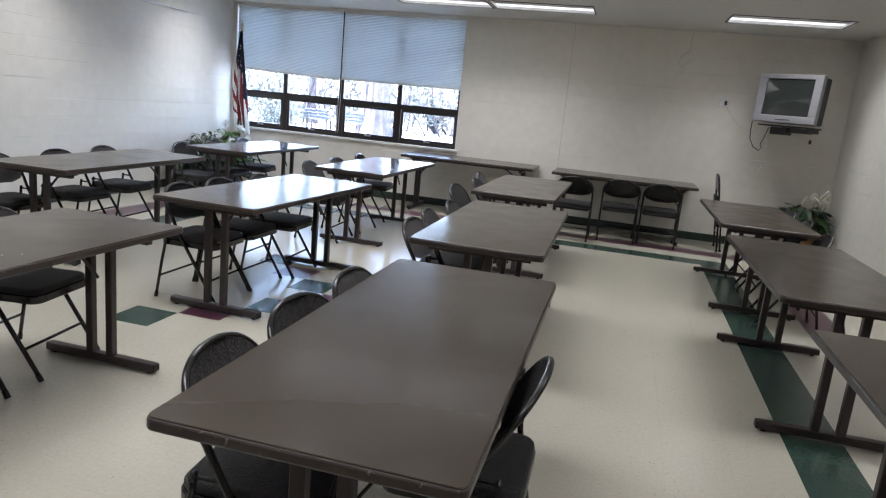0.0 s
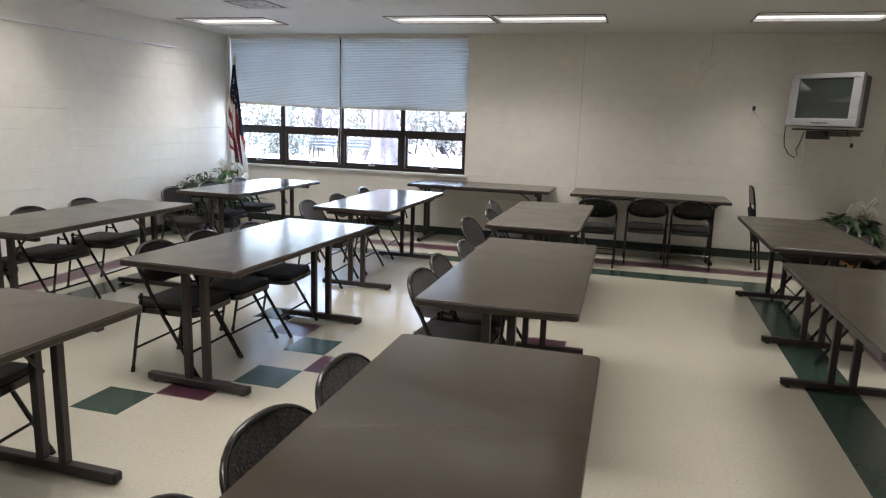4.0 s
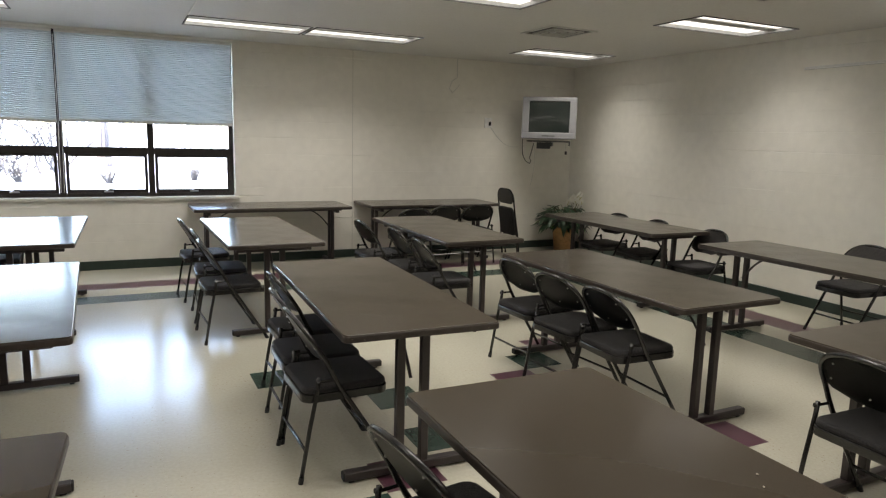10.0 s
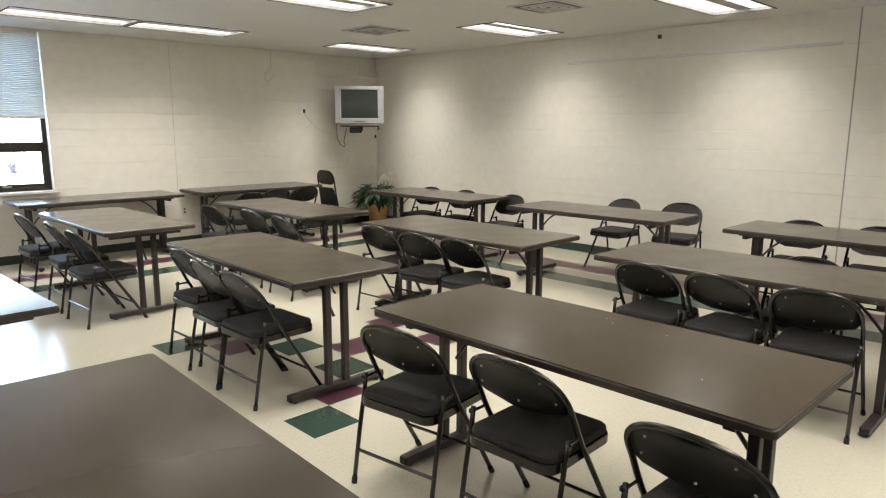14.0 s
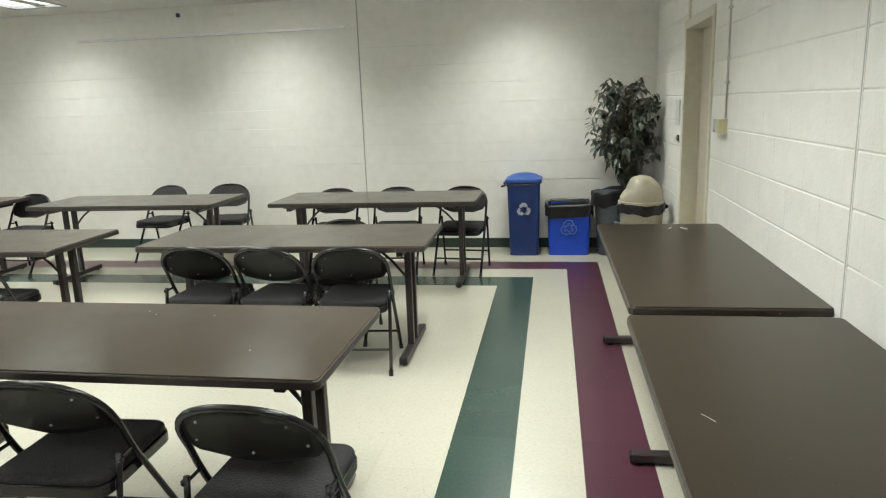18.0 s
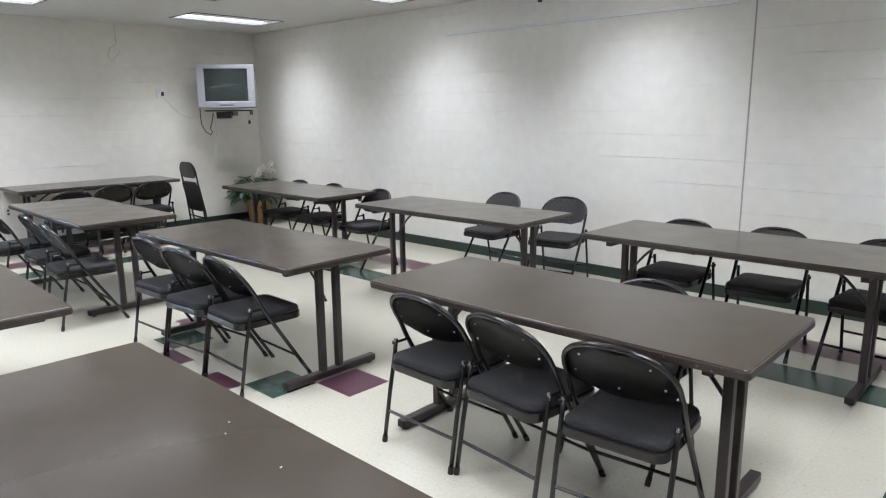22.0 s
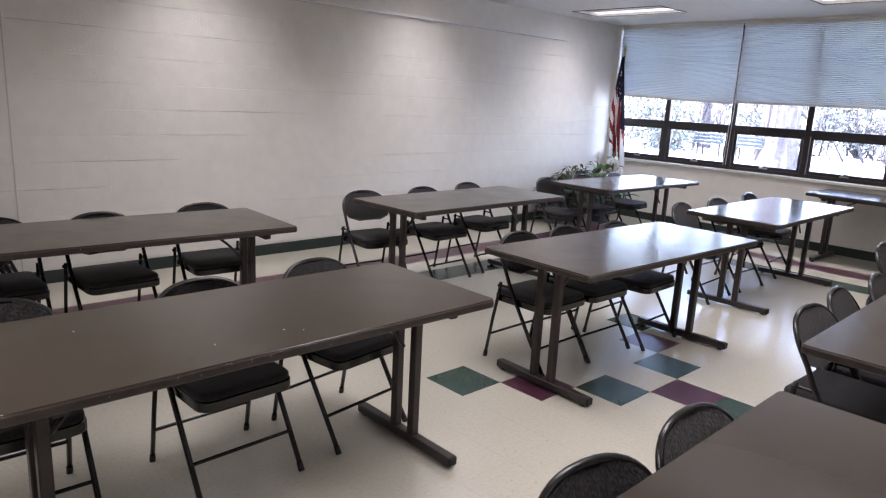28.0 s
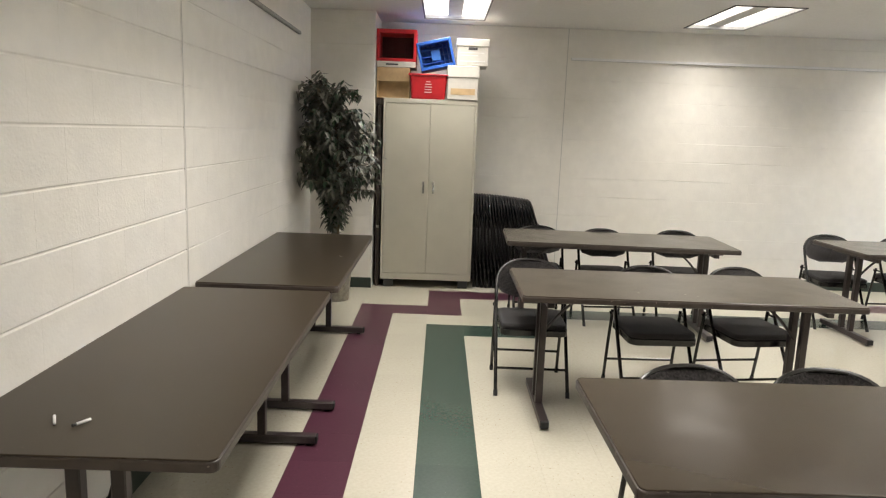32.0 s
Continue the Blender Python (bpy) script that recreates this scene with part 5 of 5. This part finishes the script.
ficus(-2.88, -4.84, 0.68, 1.96, 0.54, 5600, 27, M_POT1, [M_SILKL, M_LEAF], "artificial ficus tree in a pale speckled pot", (0.10, -0.06), hang=0.35, thin=0.72, size=0.66, slant=0.5)
ficus(4.26, -4.88, 0.70, 1.66, 0.50, 1900, 26, M_GREYB, [M_SILKL, M_LEAF], "ficus tree standing behind the waste bins", (0.03, 0.06), pot_h=0.36, pot_r=0.14, hang=0.45, size=0.74, thin=0.4)


def lily(x, y, base, spread, height, count, flowers, seed, pot, label, pot_r=0.15, big=1.0, pale=0.14, broad=1.0, bloom=1.0, low=-0.15):
    rg = random.Random(seed)
    t = thing("peace_lily", label, "potted plant", m=pose(x, y, 0))
    part("pot", lathe([(0, 0), (pot_r * 0.8, 0), (pot_r, base * 0.92), (pot_r * 1.05, base), (pot_r * 0.92, base), (pot_r * 0.88, base * 0.85), (0, base * 0.85)], 24), pot, t, smooth=True)
    part("soil", lathe([(0, base * 0.88), (pot_r * 0.88, base * 0.87)], 20), M_SOIL, t)
    stems, leaves = bmesh.new(), bmesh.new()
    for _ in range(count):
        a = rg.uniform(0, 6.28)
        r = spread * math.sqrt(rg.random())
        z = base + (height - base) * rg.uniform(low, 1.0) * (1 - 0.45 * (r / spread) ** 2)
        e = Vector((r * math.cos(a), r * math.sin(a), z))
        e.x = min(max(e.x, WEST - x + 0.06), EAST - x - 0.06)
        e.y = min(e.y, NORTH - y - 0.06)
        s = Vector((rg.uniform(-0.05, 0.05), rg.uniform(-0.05, 0.05), base * 0.86))
        tube([s, (s + e) / 2 + Vector((0, 0, 0.08)), e], [0.004, 0.0035, 0.003], 4, bm=stems)
        w = Vector((math.cos(a + rg.uniform(-0.5, 0.5)), math.sin(a + rg.uniform(-0.5, 0.5)), rg.uniform(-0.3, 0.6))).normalized()
        L = rg.uniform(0.17, 0.29) * big
        tipx, tipy = e.x + w.x * L + x, e.y + w.y * L + y
        if tipx < WEST + 0.01 or tipx > EAST - 0.01 or tipy > NORTH - 0.01:
            w = Vector((-w.x, -w.y, w.z))
        leaf(leaves, e, w, L, L * broad * rg.uniform(0.36, 0.50), rg.uniform(0.3, 0.9), 1 if rg.random() < pale else 0)
    tagged(part("foliage_stem", stems, M_STEM, t), kind="stuff")
    tagged(part("leaves", leaves, [M_LEAF, M_LEAF3], t), kind="stuff")
    for fx, fy, fz in flowers:
        bm = bmesh.new()
        tube([(0, 0, base * 0.86), (fx * 0.6, fy * 0.6, fz * 0.7), (fx, fy, fz)], [0.004, 0.0035, 0.003], 5, bm=bm)
        part("flower_stalk", bm, M_STEM, t)
        bm = bmesh.new()
        rows = []
        spin, tip = rg.uniform(-150, -30), rg.uniform(15, 55)
        m = Matrix.Translation((fx, fy, fz)) @ Matrix.Rotation(radians(spin), 4, "Z") @ Matrix.Rotation(radians(tip), 4, "Y")
        for k in range(7):
            f = k / 6
            w = 0.046 * math.sin(math.pi * (f * 0.93 + 0.04)) ** 0.8 * bloom
            rows.append([bm.verts.new(m @ Vector((0.02 * bloom * (1 - (v / 3) ** 2) * -1, w * v / 3, 0.12 * bloom * f))) for v in range(-3, 4)])
        for p, q in zip(rows, rows[1:]):
            for v in range(6):
                bm.faces.new((p[v], p[v + 1], q[v + 1], q[v]))
        bloom_part = part("flower", bm, M_PETAL, t, "white spathe flower", smooth=True)
        bm = tube([tuple(m @ Vector((0.004, 0, 0.02 * bloom))), tuple(m @ Vector((0.006, 0, 0.075 * bloom)))], 0.006, 6)
        part("spadix", bm, M_IVORY, bloom_part, "pale yellow spadix", smooth=True)


lily(-3.70, 3.99, 0.34, 0.36, 0.80, 460, [], 31, M_GREYB, "dense dark green fern-like plant by the window", big=0.50, pale=0.0, broad=0.95)
lily(-3.52, 4.32, 0.40, 0.34, 0.86, 125, [(-0.10, -0.06, 0.84), (-0.28, -0.08, 0.68), (0.02, -0.14, 0.60), (0.08, -0.02, 0.80), (0.19, 0.02, 0.77), (-0.05, -0.13, 0.70), (0.24, -0.04, 0.66)], 32, M_GREYB, "bushy peace lily with white flowers beside the flag", big=0.70, pale=0.45, broad=1.3, bloom=1.25)
lily(-3.79, 3.60, 0.28, 0.25, 0.64, 210, [], 33, M_GREYB, "leafy dark green plant against the white wall", big=0.48, pale=0.0, broad=1.0)
lily(4.31, 4.65, 0.36, 0.33, 0.70, 280, [(0.10, -0.14, 0.71), (0.15, -0.10, 0.74), (0.18, -0.16, 0.69), (0.12, -0.06, 0.77), (0.05, -0.10, 0.73), (-0.08, -0.14, 0.67), (0.20, -0.08, 0.73)], 34, M_POT2, "peace lily with white flowers in a wooden planter", pot_r=0.17, big=0.62, pale=0.10, broad=1.25, bloom=1.2, low=0.15)


# ---- flag ----
M_RED = mat("flag_red", (0.30, 0.030, 0.036), 0.7, vary=0.1)
M_NAVY = mat("flag_blue", (0.014, 0.015, 0.048), 0.7, vary=0.1)
M_FWHITE = mat("flag_white", (0.76, 0.73, 0.68), 0.7, vary=0.05)
M_GOLD = mat("gold_metal", (0.55, 0.46, 0.30), 0.4, metal=0.3)
M_POLE = mat("oak_pole", (0.30, 0.19, 0.09), 0.4, vary=0.15)


def flag():
    t = thing("flag", "furled red, white and blue striped flag on an oak pole", "flag", m=pose(-3.775, 4.90, 0))
    part("base", lathe([(0, 0), (0.16, 0), (0.16, 0.02), (0.10, 0.045), (0.03, 0.07), (0.02, 0.10), (0, 0.10)], 24), M_GOLD, t, smooth=True)
    part("pole", tube([(0, 0, 0.06), (0, 0, 2.27)], 0.0135, 10), M_POLE, t, smooth=True)
    fin = lathe([(0, 2.26), (0.017, 2.27), (0.02, 2.30), (0.012, 2.32), (0.022, 2.345), (0.014, 2.38), (0, 2.44)], 12)
    part("finial", fin, M_GOLD, t, "gold spear finial", smooth=True)
    # cloth: gathered at the pole's top, falling in folds with a short free corner
    def hang(u, v):
        left, right = -0.015 - 0.14 * v**0.9 + 0.30 * max(0, v - 0.72), 0.02 + 0.17 * v
        fold = math.sin(u * math.pi * 7 + 0.8 * v)
        x = left + (right - left) * u + 0.014 * math.sin(u * 19 + 3 * v) * v
        y = -0.03 - (0.012 + 0.050 * v) * fold * (0.5 + 0.5 * u) - 0.02 * v
        return Vector((x, y, 2.26 - v * (1.12 + 0.40 * u**0.7)))

    bm = bmesh.new()
    nu, nv = 60, 48
    grid = [[bm.verts.new(hang(i / nu, j / nv)) for i in range(nu + 1)] for j in range(nv + 1)]
    for j in range(nv):
        for i in range(nu):
            f = bm.faces.new((grid[j][i], grid[j][i + 1], grid[j + 1][i + 1], grid[j + 1][i]))
            v, u = (j + 0.5) / nv, (i + 0.5) / nu
            if v < 0.44 - 0.14 * abs(u - 0.6) or (u > 0.88 and v < 0.66):
                f.material_index = 1
            elif u < 0.30:
                f.material_index = 0 if int(v * 9 - u * 5 + 8) % 2 == 0 else 2
            else:
                f.material_index = 0 if int(u * 5.6 - v * 1.8 + 6) % 2 == 0 else 2
    bmesh.ops.solidify(bm, geom=list(bm.faces), thickness=0.002)
    cloth = part("cloth", bm, [M_RED, M_NAVY, M_FWHITE], t, "red and white stripes under a blue starred field", smooth=True)
    rg = random.Random(3)
    for _ in range(18):
        p = hang(rg.uniform(0.25, 0.85), rg.uniform(0.14, 0.38)) + Vector((0, -0.008, 0))
        bm = bmesh.new()
        bm.faces.new([bm.verts.new((p.x + (0.012 if k % 2 else 0.005) * math.cos(a), p.y, p.z + (0.012 if k % 2 else 0.005) * math.sin(a))) for k, a in enumerate(2 * math.pi * q / 10 + 0.3 for q in range(10))])
        part("star", bm, M_FWHITE, cloth)


flag()


# ---- steel cabinet and what stands on it ----
M_CAB = mat("putty_steel", (0.47, 0.45, 0.37), 0.4, noise_scale=6, vary=0.03)
M_CHROME = mat("worn_chrome", (0.32, 0.31, 0.29), 0.25, metal=1.0)
M_CARD = mat("brown_cardboard", (0.46, 0.32, 0.17), 0.8, vary=0.1)
M_CARDW = mat("white_cardboard", (0.50, 0.48, 0.43), 0.7, vary=0.04)
M_PINKP = mat("faded_print", (0.72, 0.50, 0.49), 0.6, vary=0.1)
M_CRATER = mat("red_plastic", (0.46, 0.012, 0.018), 0.4, vary=0.06)
# the crate's red, darkened in its colour for the shade deep inside
M_CRATE_SHADE = mat("shaded_red_mesh", (0.10, 0.030, 0.032), 0.6, vary=0.1)
M_CRATEL = mat("light_blue_plastic", (0.05, 0.22, 0.62), 0.4, vary=0.06)
M_CRATEB = mat("blue_plastic", (0.015, 0.10, 0.42), 0.4, vary=0.06)


def cabinet():
    y0, y1, xf, xb, top = -4.475, -3.545, -3.46, -4.03, 1.905
    t = thing("storage_cabinet", "putty grey steel storage cabinet with two closed doors", "cabinet", m=pose((xf + xb) / 2, (y0 + y1) / 2, 0))
    cx, cy = (xf + xb) / 2, (y0 + y1) / 2
    hx, hy = (xf - xb) / 2, (y1 - y0) / 2
    bm = box(-hx, hx - 0.02, -hy, hy, 0.085, top, 0.004)
    part("body", bm, M_CAB, t)
    bm = bmesh.new()
    for a in ((-hy, hy, top - 0.045, top), (-hy, hy, 0.085, 0.15), (-hy, -hy + 0.022, 0.15, top - 0.045), (hy - 0.022, hy, 0.15, top - 0.045)):
        box(hx - 0.021, hx, a[0], a[1], a[2], a[3], 0.002, bm=bm)
    part("front_frame", bm, M_CAB, t)
    for s in (-1, 1):
        a, b = (0.002, hy - 0.025) if s > 0 else (-hy + 0.025, -0.002)
        d = part("cabinet_door", box(hx - 0.019, hx - 0.002, a, b, 0.154, top - 0.049, 0.003), M_CAB, t)
        yy = s * 0.05
        part("handle_plate", box(hx - 0.003, hx + 0.003, yy - 0.010, yy + 0.010, 0.975, 1.095, 0.002), M_CHROME, d, "chrome handle plate")
        part("lever", box(hx + 0.001, hx + 0.022, yy - 0.006, yy + 0.006, 0.985, 1.060, 0.004), M_CHROME, d, "chrome lever handle")
        for y in (s * (hy - 0.08),):
            for x in (hx - 0.07, -hx + 0.07):
                part("foot", box(x - 0.05, x + 0.03, y - 0.05, y + 0.05, 0, 0.086, 0.004), M_DARKP, t, "dark foot")
    g = 1.907
    # lower row
    c = thing("cardboard_box", "open brown cardboard box lying on its side", "box", m=pose(-3.62, -4.385, g))
    bm = bmesh.new()
    for a in ((-0.17, 0.15, -0.16, -0.152, 0, 0.29), (-0.17, 0.15, 0.152, 0.16, 0, 0.29), (-0.17, 0.15, -0.152, 0.152, 0, 0.006), (-0.17, 0.15, -0.152, 0.152, 0.284, 0.29), (0.06, 0.066, -0.152, 0.152, 0.006, 0.284)):
        box(*a, bm=bm)
    part("carton", bm, M_CARD, c)
    flap = box(0.0, 0.006, -0.16, 0.16, -0.13, 0)
    flap.transform(Matrix.Translation((0.151, 0, 0.288)) @ Matrix.Rotation(radians(8), 4, "Y"))
    part("flap", flap, M_CARD, c)
    c = thing("storage_bin", "red plastic bin with a printed white mark", "bin", m=pose(-3.60, -4.04, g))
    part("body", tapered(0.14, 0.165, 0.155, 0.185, 0, 0.235, 0.025, 0.006), M_CRATER, c)
    part("rim", box(-0.165, 0.165, 0.178, 0.196, 0.222, 0.238, 0.003, bm=box(-0.165, 0.165, -0.196, -0.178, 0.222, 0.238, 0.003, bm=box(0.150, 0.168, -0.196, 0.196, 0.222, 0.238, 0.003))), M_CRATER, c)
    for k, (w, z) in enumerate(((0.030, 0.165), (0.045, 0.14), (0.05, 0.115), (0.045, 0.09), (0.05, 0.065))):
        part("printed_bar", box(0.1475 + 0.012 * z, 0.1505 + 0.012 * z, -w * 0.7, w * 0.7, z - 0.005, z + 0.003), M_PINKP, c)
    c = thing("file_box", "white cardboard file box with lid", "box", m=pose(-3.62, -3.70, g))
    part("body", box(-0.18, 0.17, -0.148, 0.148, 0, 0.25, 0.004), M_CARDW, c)
    part("lid", box(-0.19, 0.18, -0.158, 0.158, 0.215, 0.325, 0.005), M_CARDW, c)
    part("printed_label", box(0.1705, 0.1725, -0.12, 0.12, 0.05, 0.11), M_CARD, c)
    # upper row
    c = thing("plastic_crate", "red plastic crate turned on its side", "crate", m=pose(-3.63, -4.36, g + 0.292))
    part("tray", box(-0.17, 0.165, -0.19, 0.19, 0.0, 0.055, 0.004), M_CARDW, c, "cream cardboard tray beneath")
    # the tray is solid; a dark strip gives the slot's shade
    part("tray_slot_shade", box(0.165, 0.1675, -0.10, 0.02, 0.020, 0.034), M_DARKP, c, "dark strip for the shaded slot")
    bm = bmesh.new()
    for a in ((-0.16, 0.16, -0.195, -0.165, 0.057, 0.36), (-0.16, 0.16, 0.165, 0.195, 0.057, 0.36), (-0.16, 0.16, -0.165, 0.165, 0.057, 0.085), (-0.16, 0.16, -0.165, 0.165, 0.32, 0.36)):
        box(*a, 0.004, bm=bm)
    part("crate_rim", bm, M_CRATER, c)
    bm = box(-0.16, -0.15, -0.165, 0.165, 0.085, 0.32)
    part("crate_bottom", bm, M_CRATE_SHADE, c, "red mesh bottom coloured darker for the shade inside")
    for k in range(5):
        y = -0.13 + k * 0.065
        part("rib", box(-0.151, -0.135, y - 0.006, y + 0.006, 0.087, 0.318), M_CRATE_SHADE, c)
    c = thing("milk_crate", "blue plastic milk crate tilted on the bins", "crate", m=pose(-3.62, -3.945, g + 0.298, 13, 0, 0))
    bm = bmesh.new()
    for a in ((-0.15, 0.155, -0.17, -0.145, 0, 0.27), (-0.15, 0.155, 0.145, 0.17, 0, 0.27), (-0.15, 0.155, -0.145, 0.145, 0, 0.03), (-0.15, 0.155, -0.145, 0.145, 0.24, 0.27)):
        box(*a, 0.004, bm=bm)
    part("crate_rim", bm, M_CRATEB, c)
    part("crate_plate", box(0.055, 0.062, -0.045, 0.045, 0.085, 0.185, 0.002), M_CRATEL, c, "lighter blue centre plate")
    bm = box(-0.15, -0.142, -0.145, 0.145, 0.03, 0.24)
    part("crate_bottom", bm, M_CRATEB, c)
    for k in range(7):
        y = -0.126 + k * 0.042
        part("rib", box(-0.141, 0.03, y - 0.004, y + 0.004, 0.03, 0.24), M_CRATEB, c)
    for k in range(3):
        z = 0.07 + k * 0.063
        part("cross_rib", box(0.030, 0.054, -0.145, 0.145, z - 0.004, z + 0.004), M_CRATEB, c)
    c = thing("file_box", "white cardboard file box with a hand hole", "box", m=pose(-3.62, -3.615, g + 0.328))
    part("body", box(-0.18, 0.17, -0.15, 0.15, 0, 0.22, 0.004), M_CARDW, c)
    part("lid", box(-0.19, 0.18, -0.16, 0.16, 0.185, 0.255, 0.005), M_CARDW, c)
    # flat dark patch on the uncut face, for the shade inside the hand hole
    part("hand_hole_shade", box(0.170, 0.1725, -0.045, 0.045, 0.150, 0.175), M_DARKP, c, "dark patch for the shaded hand hole")
    for k, (a, b, z) in enumerate(((-0.12, 0.11, 0.125), (-0.12, 0.05, 0.10), (-0.12, 0.12, 0.045))):
        part("printed_line", box(0.170, 0.1722, a, b, z - 0.004, z + 0.004), M_PIPE, c)
    # a dark panel, added by guess to fill the gap between the cabinet and the column
    c = thing("stored_board", "dark brown panel filling the gap beside the cabinet", "board", m=pose(-3.76, -4.514, 0))
    part("panel", box(-0.26, 0.255, -0.018, 0.018, 0.0, 1.84, 0.004), M_LEG, c)
    part("edge_strip", box(0.255, 0.262, -0.019, 0.019, 0.004, 1.836, 0.002), M_EDGE, c)
    for z in (0.62, 1.06):
        part("latch", box(0.262, 0.270, -0.014, 0.012, z - 0.014, z + 0.014, 0.003), M_RIVET, c, "small steel latch")


cabinet()


# ---- folded chairs ----
M_DULL = mat("dull_black_enamel", (0.008, 0.0075, 0.0075), 0.42, vary=0.2, spec=0.35)


def make_folded():
    """A folding chair folded flat: broad along x, flat along y, its back above."""
    c = thing("folded_chair", "black steel folding chair folded flat", "chair", "folded chairs")
    w = 0.222
    pts = [(-w, 0.03, 0.012), (-w, 0.005, 0.45), (-w, 0, 0.80)]
    for k in range(7):
        a = radians(180 - 90 * k / 6)
        pts.append((-w + 0.13 + 0.13 * math.cos(a), 0, 0.82 + 0.13 * math.sin(a)))
    pts += [(-x, y, z) for x, y, z in pts[::-1]]
    part("main_frame", tube(pts, 0.0115, 8), M_DULL, c, smooth=True)
    out = rounded(0.20, 0.10, 0.07, 4)
    bm = slab(out, -0.009, 0.005, 0.003, 1)
    bm.transform(Matrix.Translation((0, 0, 0.845)) @ Matrix.Rotation(radians(90), 4, "X"))
    part("backrest", bm, M_PANEL, c)
    bm = slab(rounded(0.195, 0.20, 0.05, 4), -0.02, 0.02, 0.01, 2)
    bm.transform(Matrix.Translation((0, 0.012, 0.50)) @ Matrix.Rotation(radians(88), 4, "X"))
    part("seat", bm, M_FABRIC, c)
    for s in (-1, 1):
        x = s * (w - 0.024)
        part("rear_leg", tube([(x, -0.012, 0.62), (x, -0.02, 0.30), (x, -0.012, 0.02)], 0.0105, 8), M_DULL, c, smooth=True)
        part("rubber_foot", tube([(s * w, 0.03, 0.03), (s * w, 0.032, 0.0)], 0.0145, 8), M_RUBBER, c)
        part("rubber_foot", tube([(x, -0.012, 0.03), (x, -0.012, 0.0)], 0.0145, 8), M_RUBBER, c)
    part("crossbar", tube([(-w + 0.02, -0.02, 0.15), (w - 0.02, -0.02, 0.15)], 0.008, 6), M_DULL, c)
    part("crossbar", tube([(-w, 0.02, 0.22), (w, 0.02, 0.22)], 0.008, 6), M_DULL, c)
    return c


folded = make_folded()
for n in range(21):
    # a fan of chairs, upright at the cabinet and leaning on it further out
    m = pose(-3.80 + 0.01 * (n % 3), -3.49 + 0.0415 * n, 0.004, 2 + 0.8 * n, 0, 0)
    ob = folded if n == 0 else copy_thing(folded, m)
    ob.matrix_world = m
    tagged(ob, "black folding chair folded and leaning in a stack", "chair", "stack of folded chairs")
lone = copy_thing(folded, pose(3.36, 4.56, 0.002, -9, 0, 88))
tagged(lone, "black folding chair folded and propped at the table end", "chair", "folded chairs")

# ---- small things on the south table ----
t = thing("chalk", "stub of white chalk on the brown table", "chalk", "chalk on the table", pose(1.605, -4.929, 0.764, 0, 0, 30))
part("stick", tube([(-0.028, 0, 0.0055), (0.028, 0, 0.0055)], 0.0042, 10), M_PRINT, t, smooth=True)
t = thing("chalk", "stub of white chalk with a dark end", "chalk", "chalk on the table", pose(1.617, -4.850, 0.764, 0, 0, -30))
part("stick", tube([(-0.028, 0, 0.0055), (0.014, 0, 0.0055)], 0.0042, 10), M_PRINT, t, smooth=True)
part("dark_end", tube([(0.014, 0, 0.0055), (0.026, 0, 0.0055)], 0.0044, 10), M_BLKM, t, "dark end", smooth=True)
t = thing("paper_scrap", "thin curled white thread on the brown table", "scrap", m=pose(-0.99, -4.522, 0.764))
part("strand", tube([(-0.025, -0.014, 0.001), (0, 0.002, 0.002), (0.018, 0.013, 0.001)], 0.0008, 5), M_PRINT, t)

for x, y, a in ((-0.605, -3.112, 20), (-0.230, -2.535, 70), (-0.230, -2.790, 10), (-0.189, -2.481, 130)):
    t = thing("crumb", "tiny white crumb on the brown table", "crumb", "crumbs on the table", pose(x, y, 0.7635, 0, 0, a))
    part("grain", box(-0.003, 0.003, -0.002, 0.002, 0, 0.003, 0.0008), M_CARDW, t)

lay_tiles()
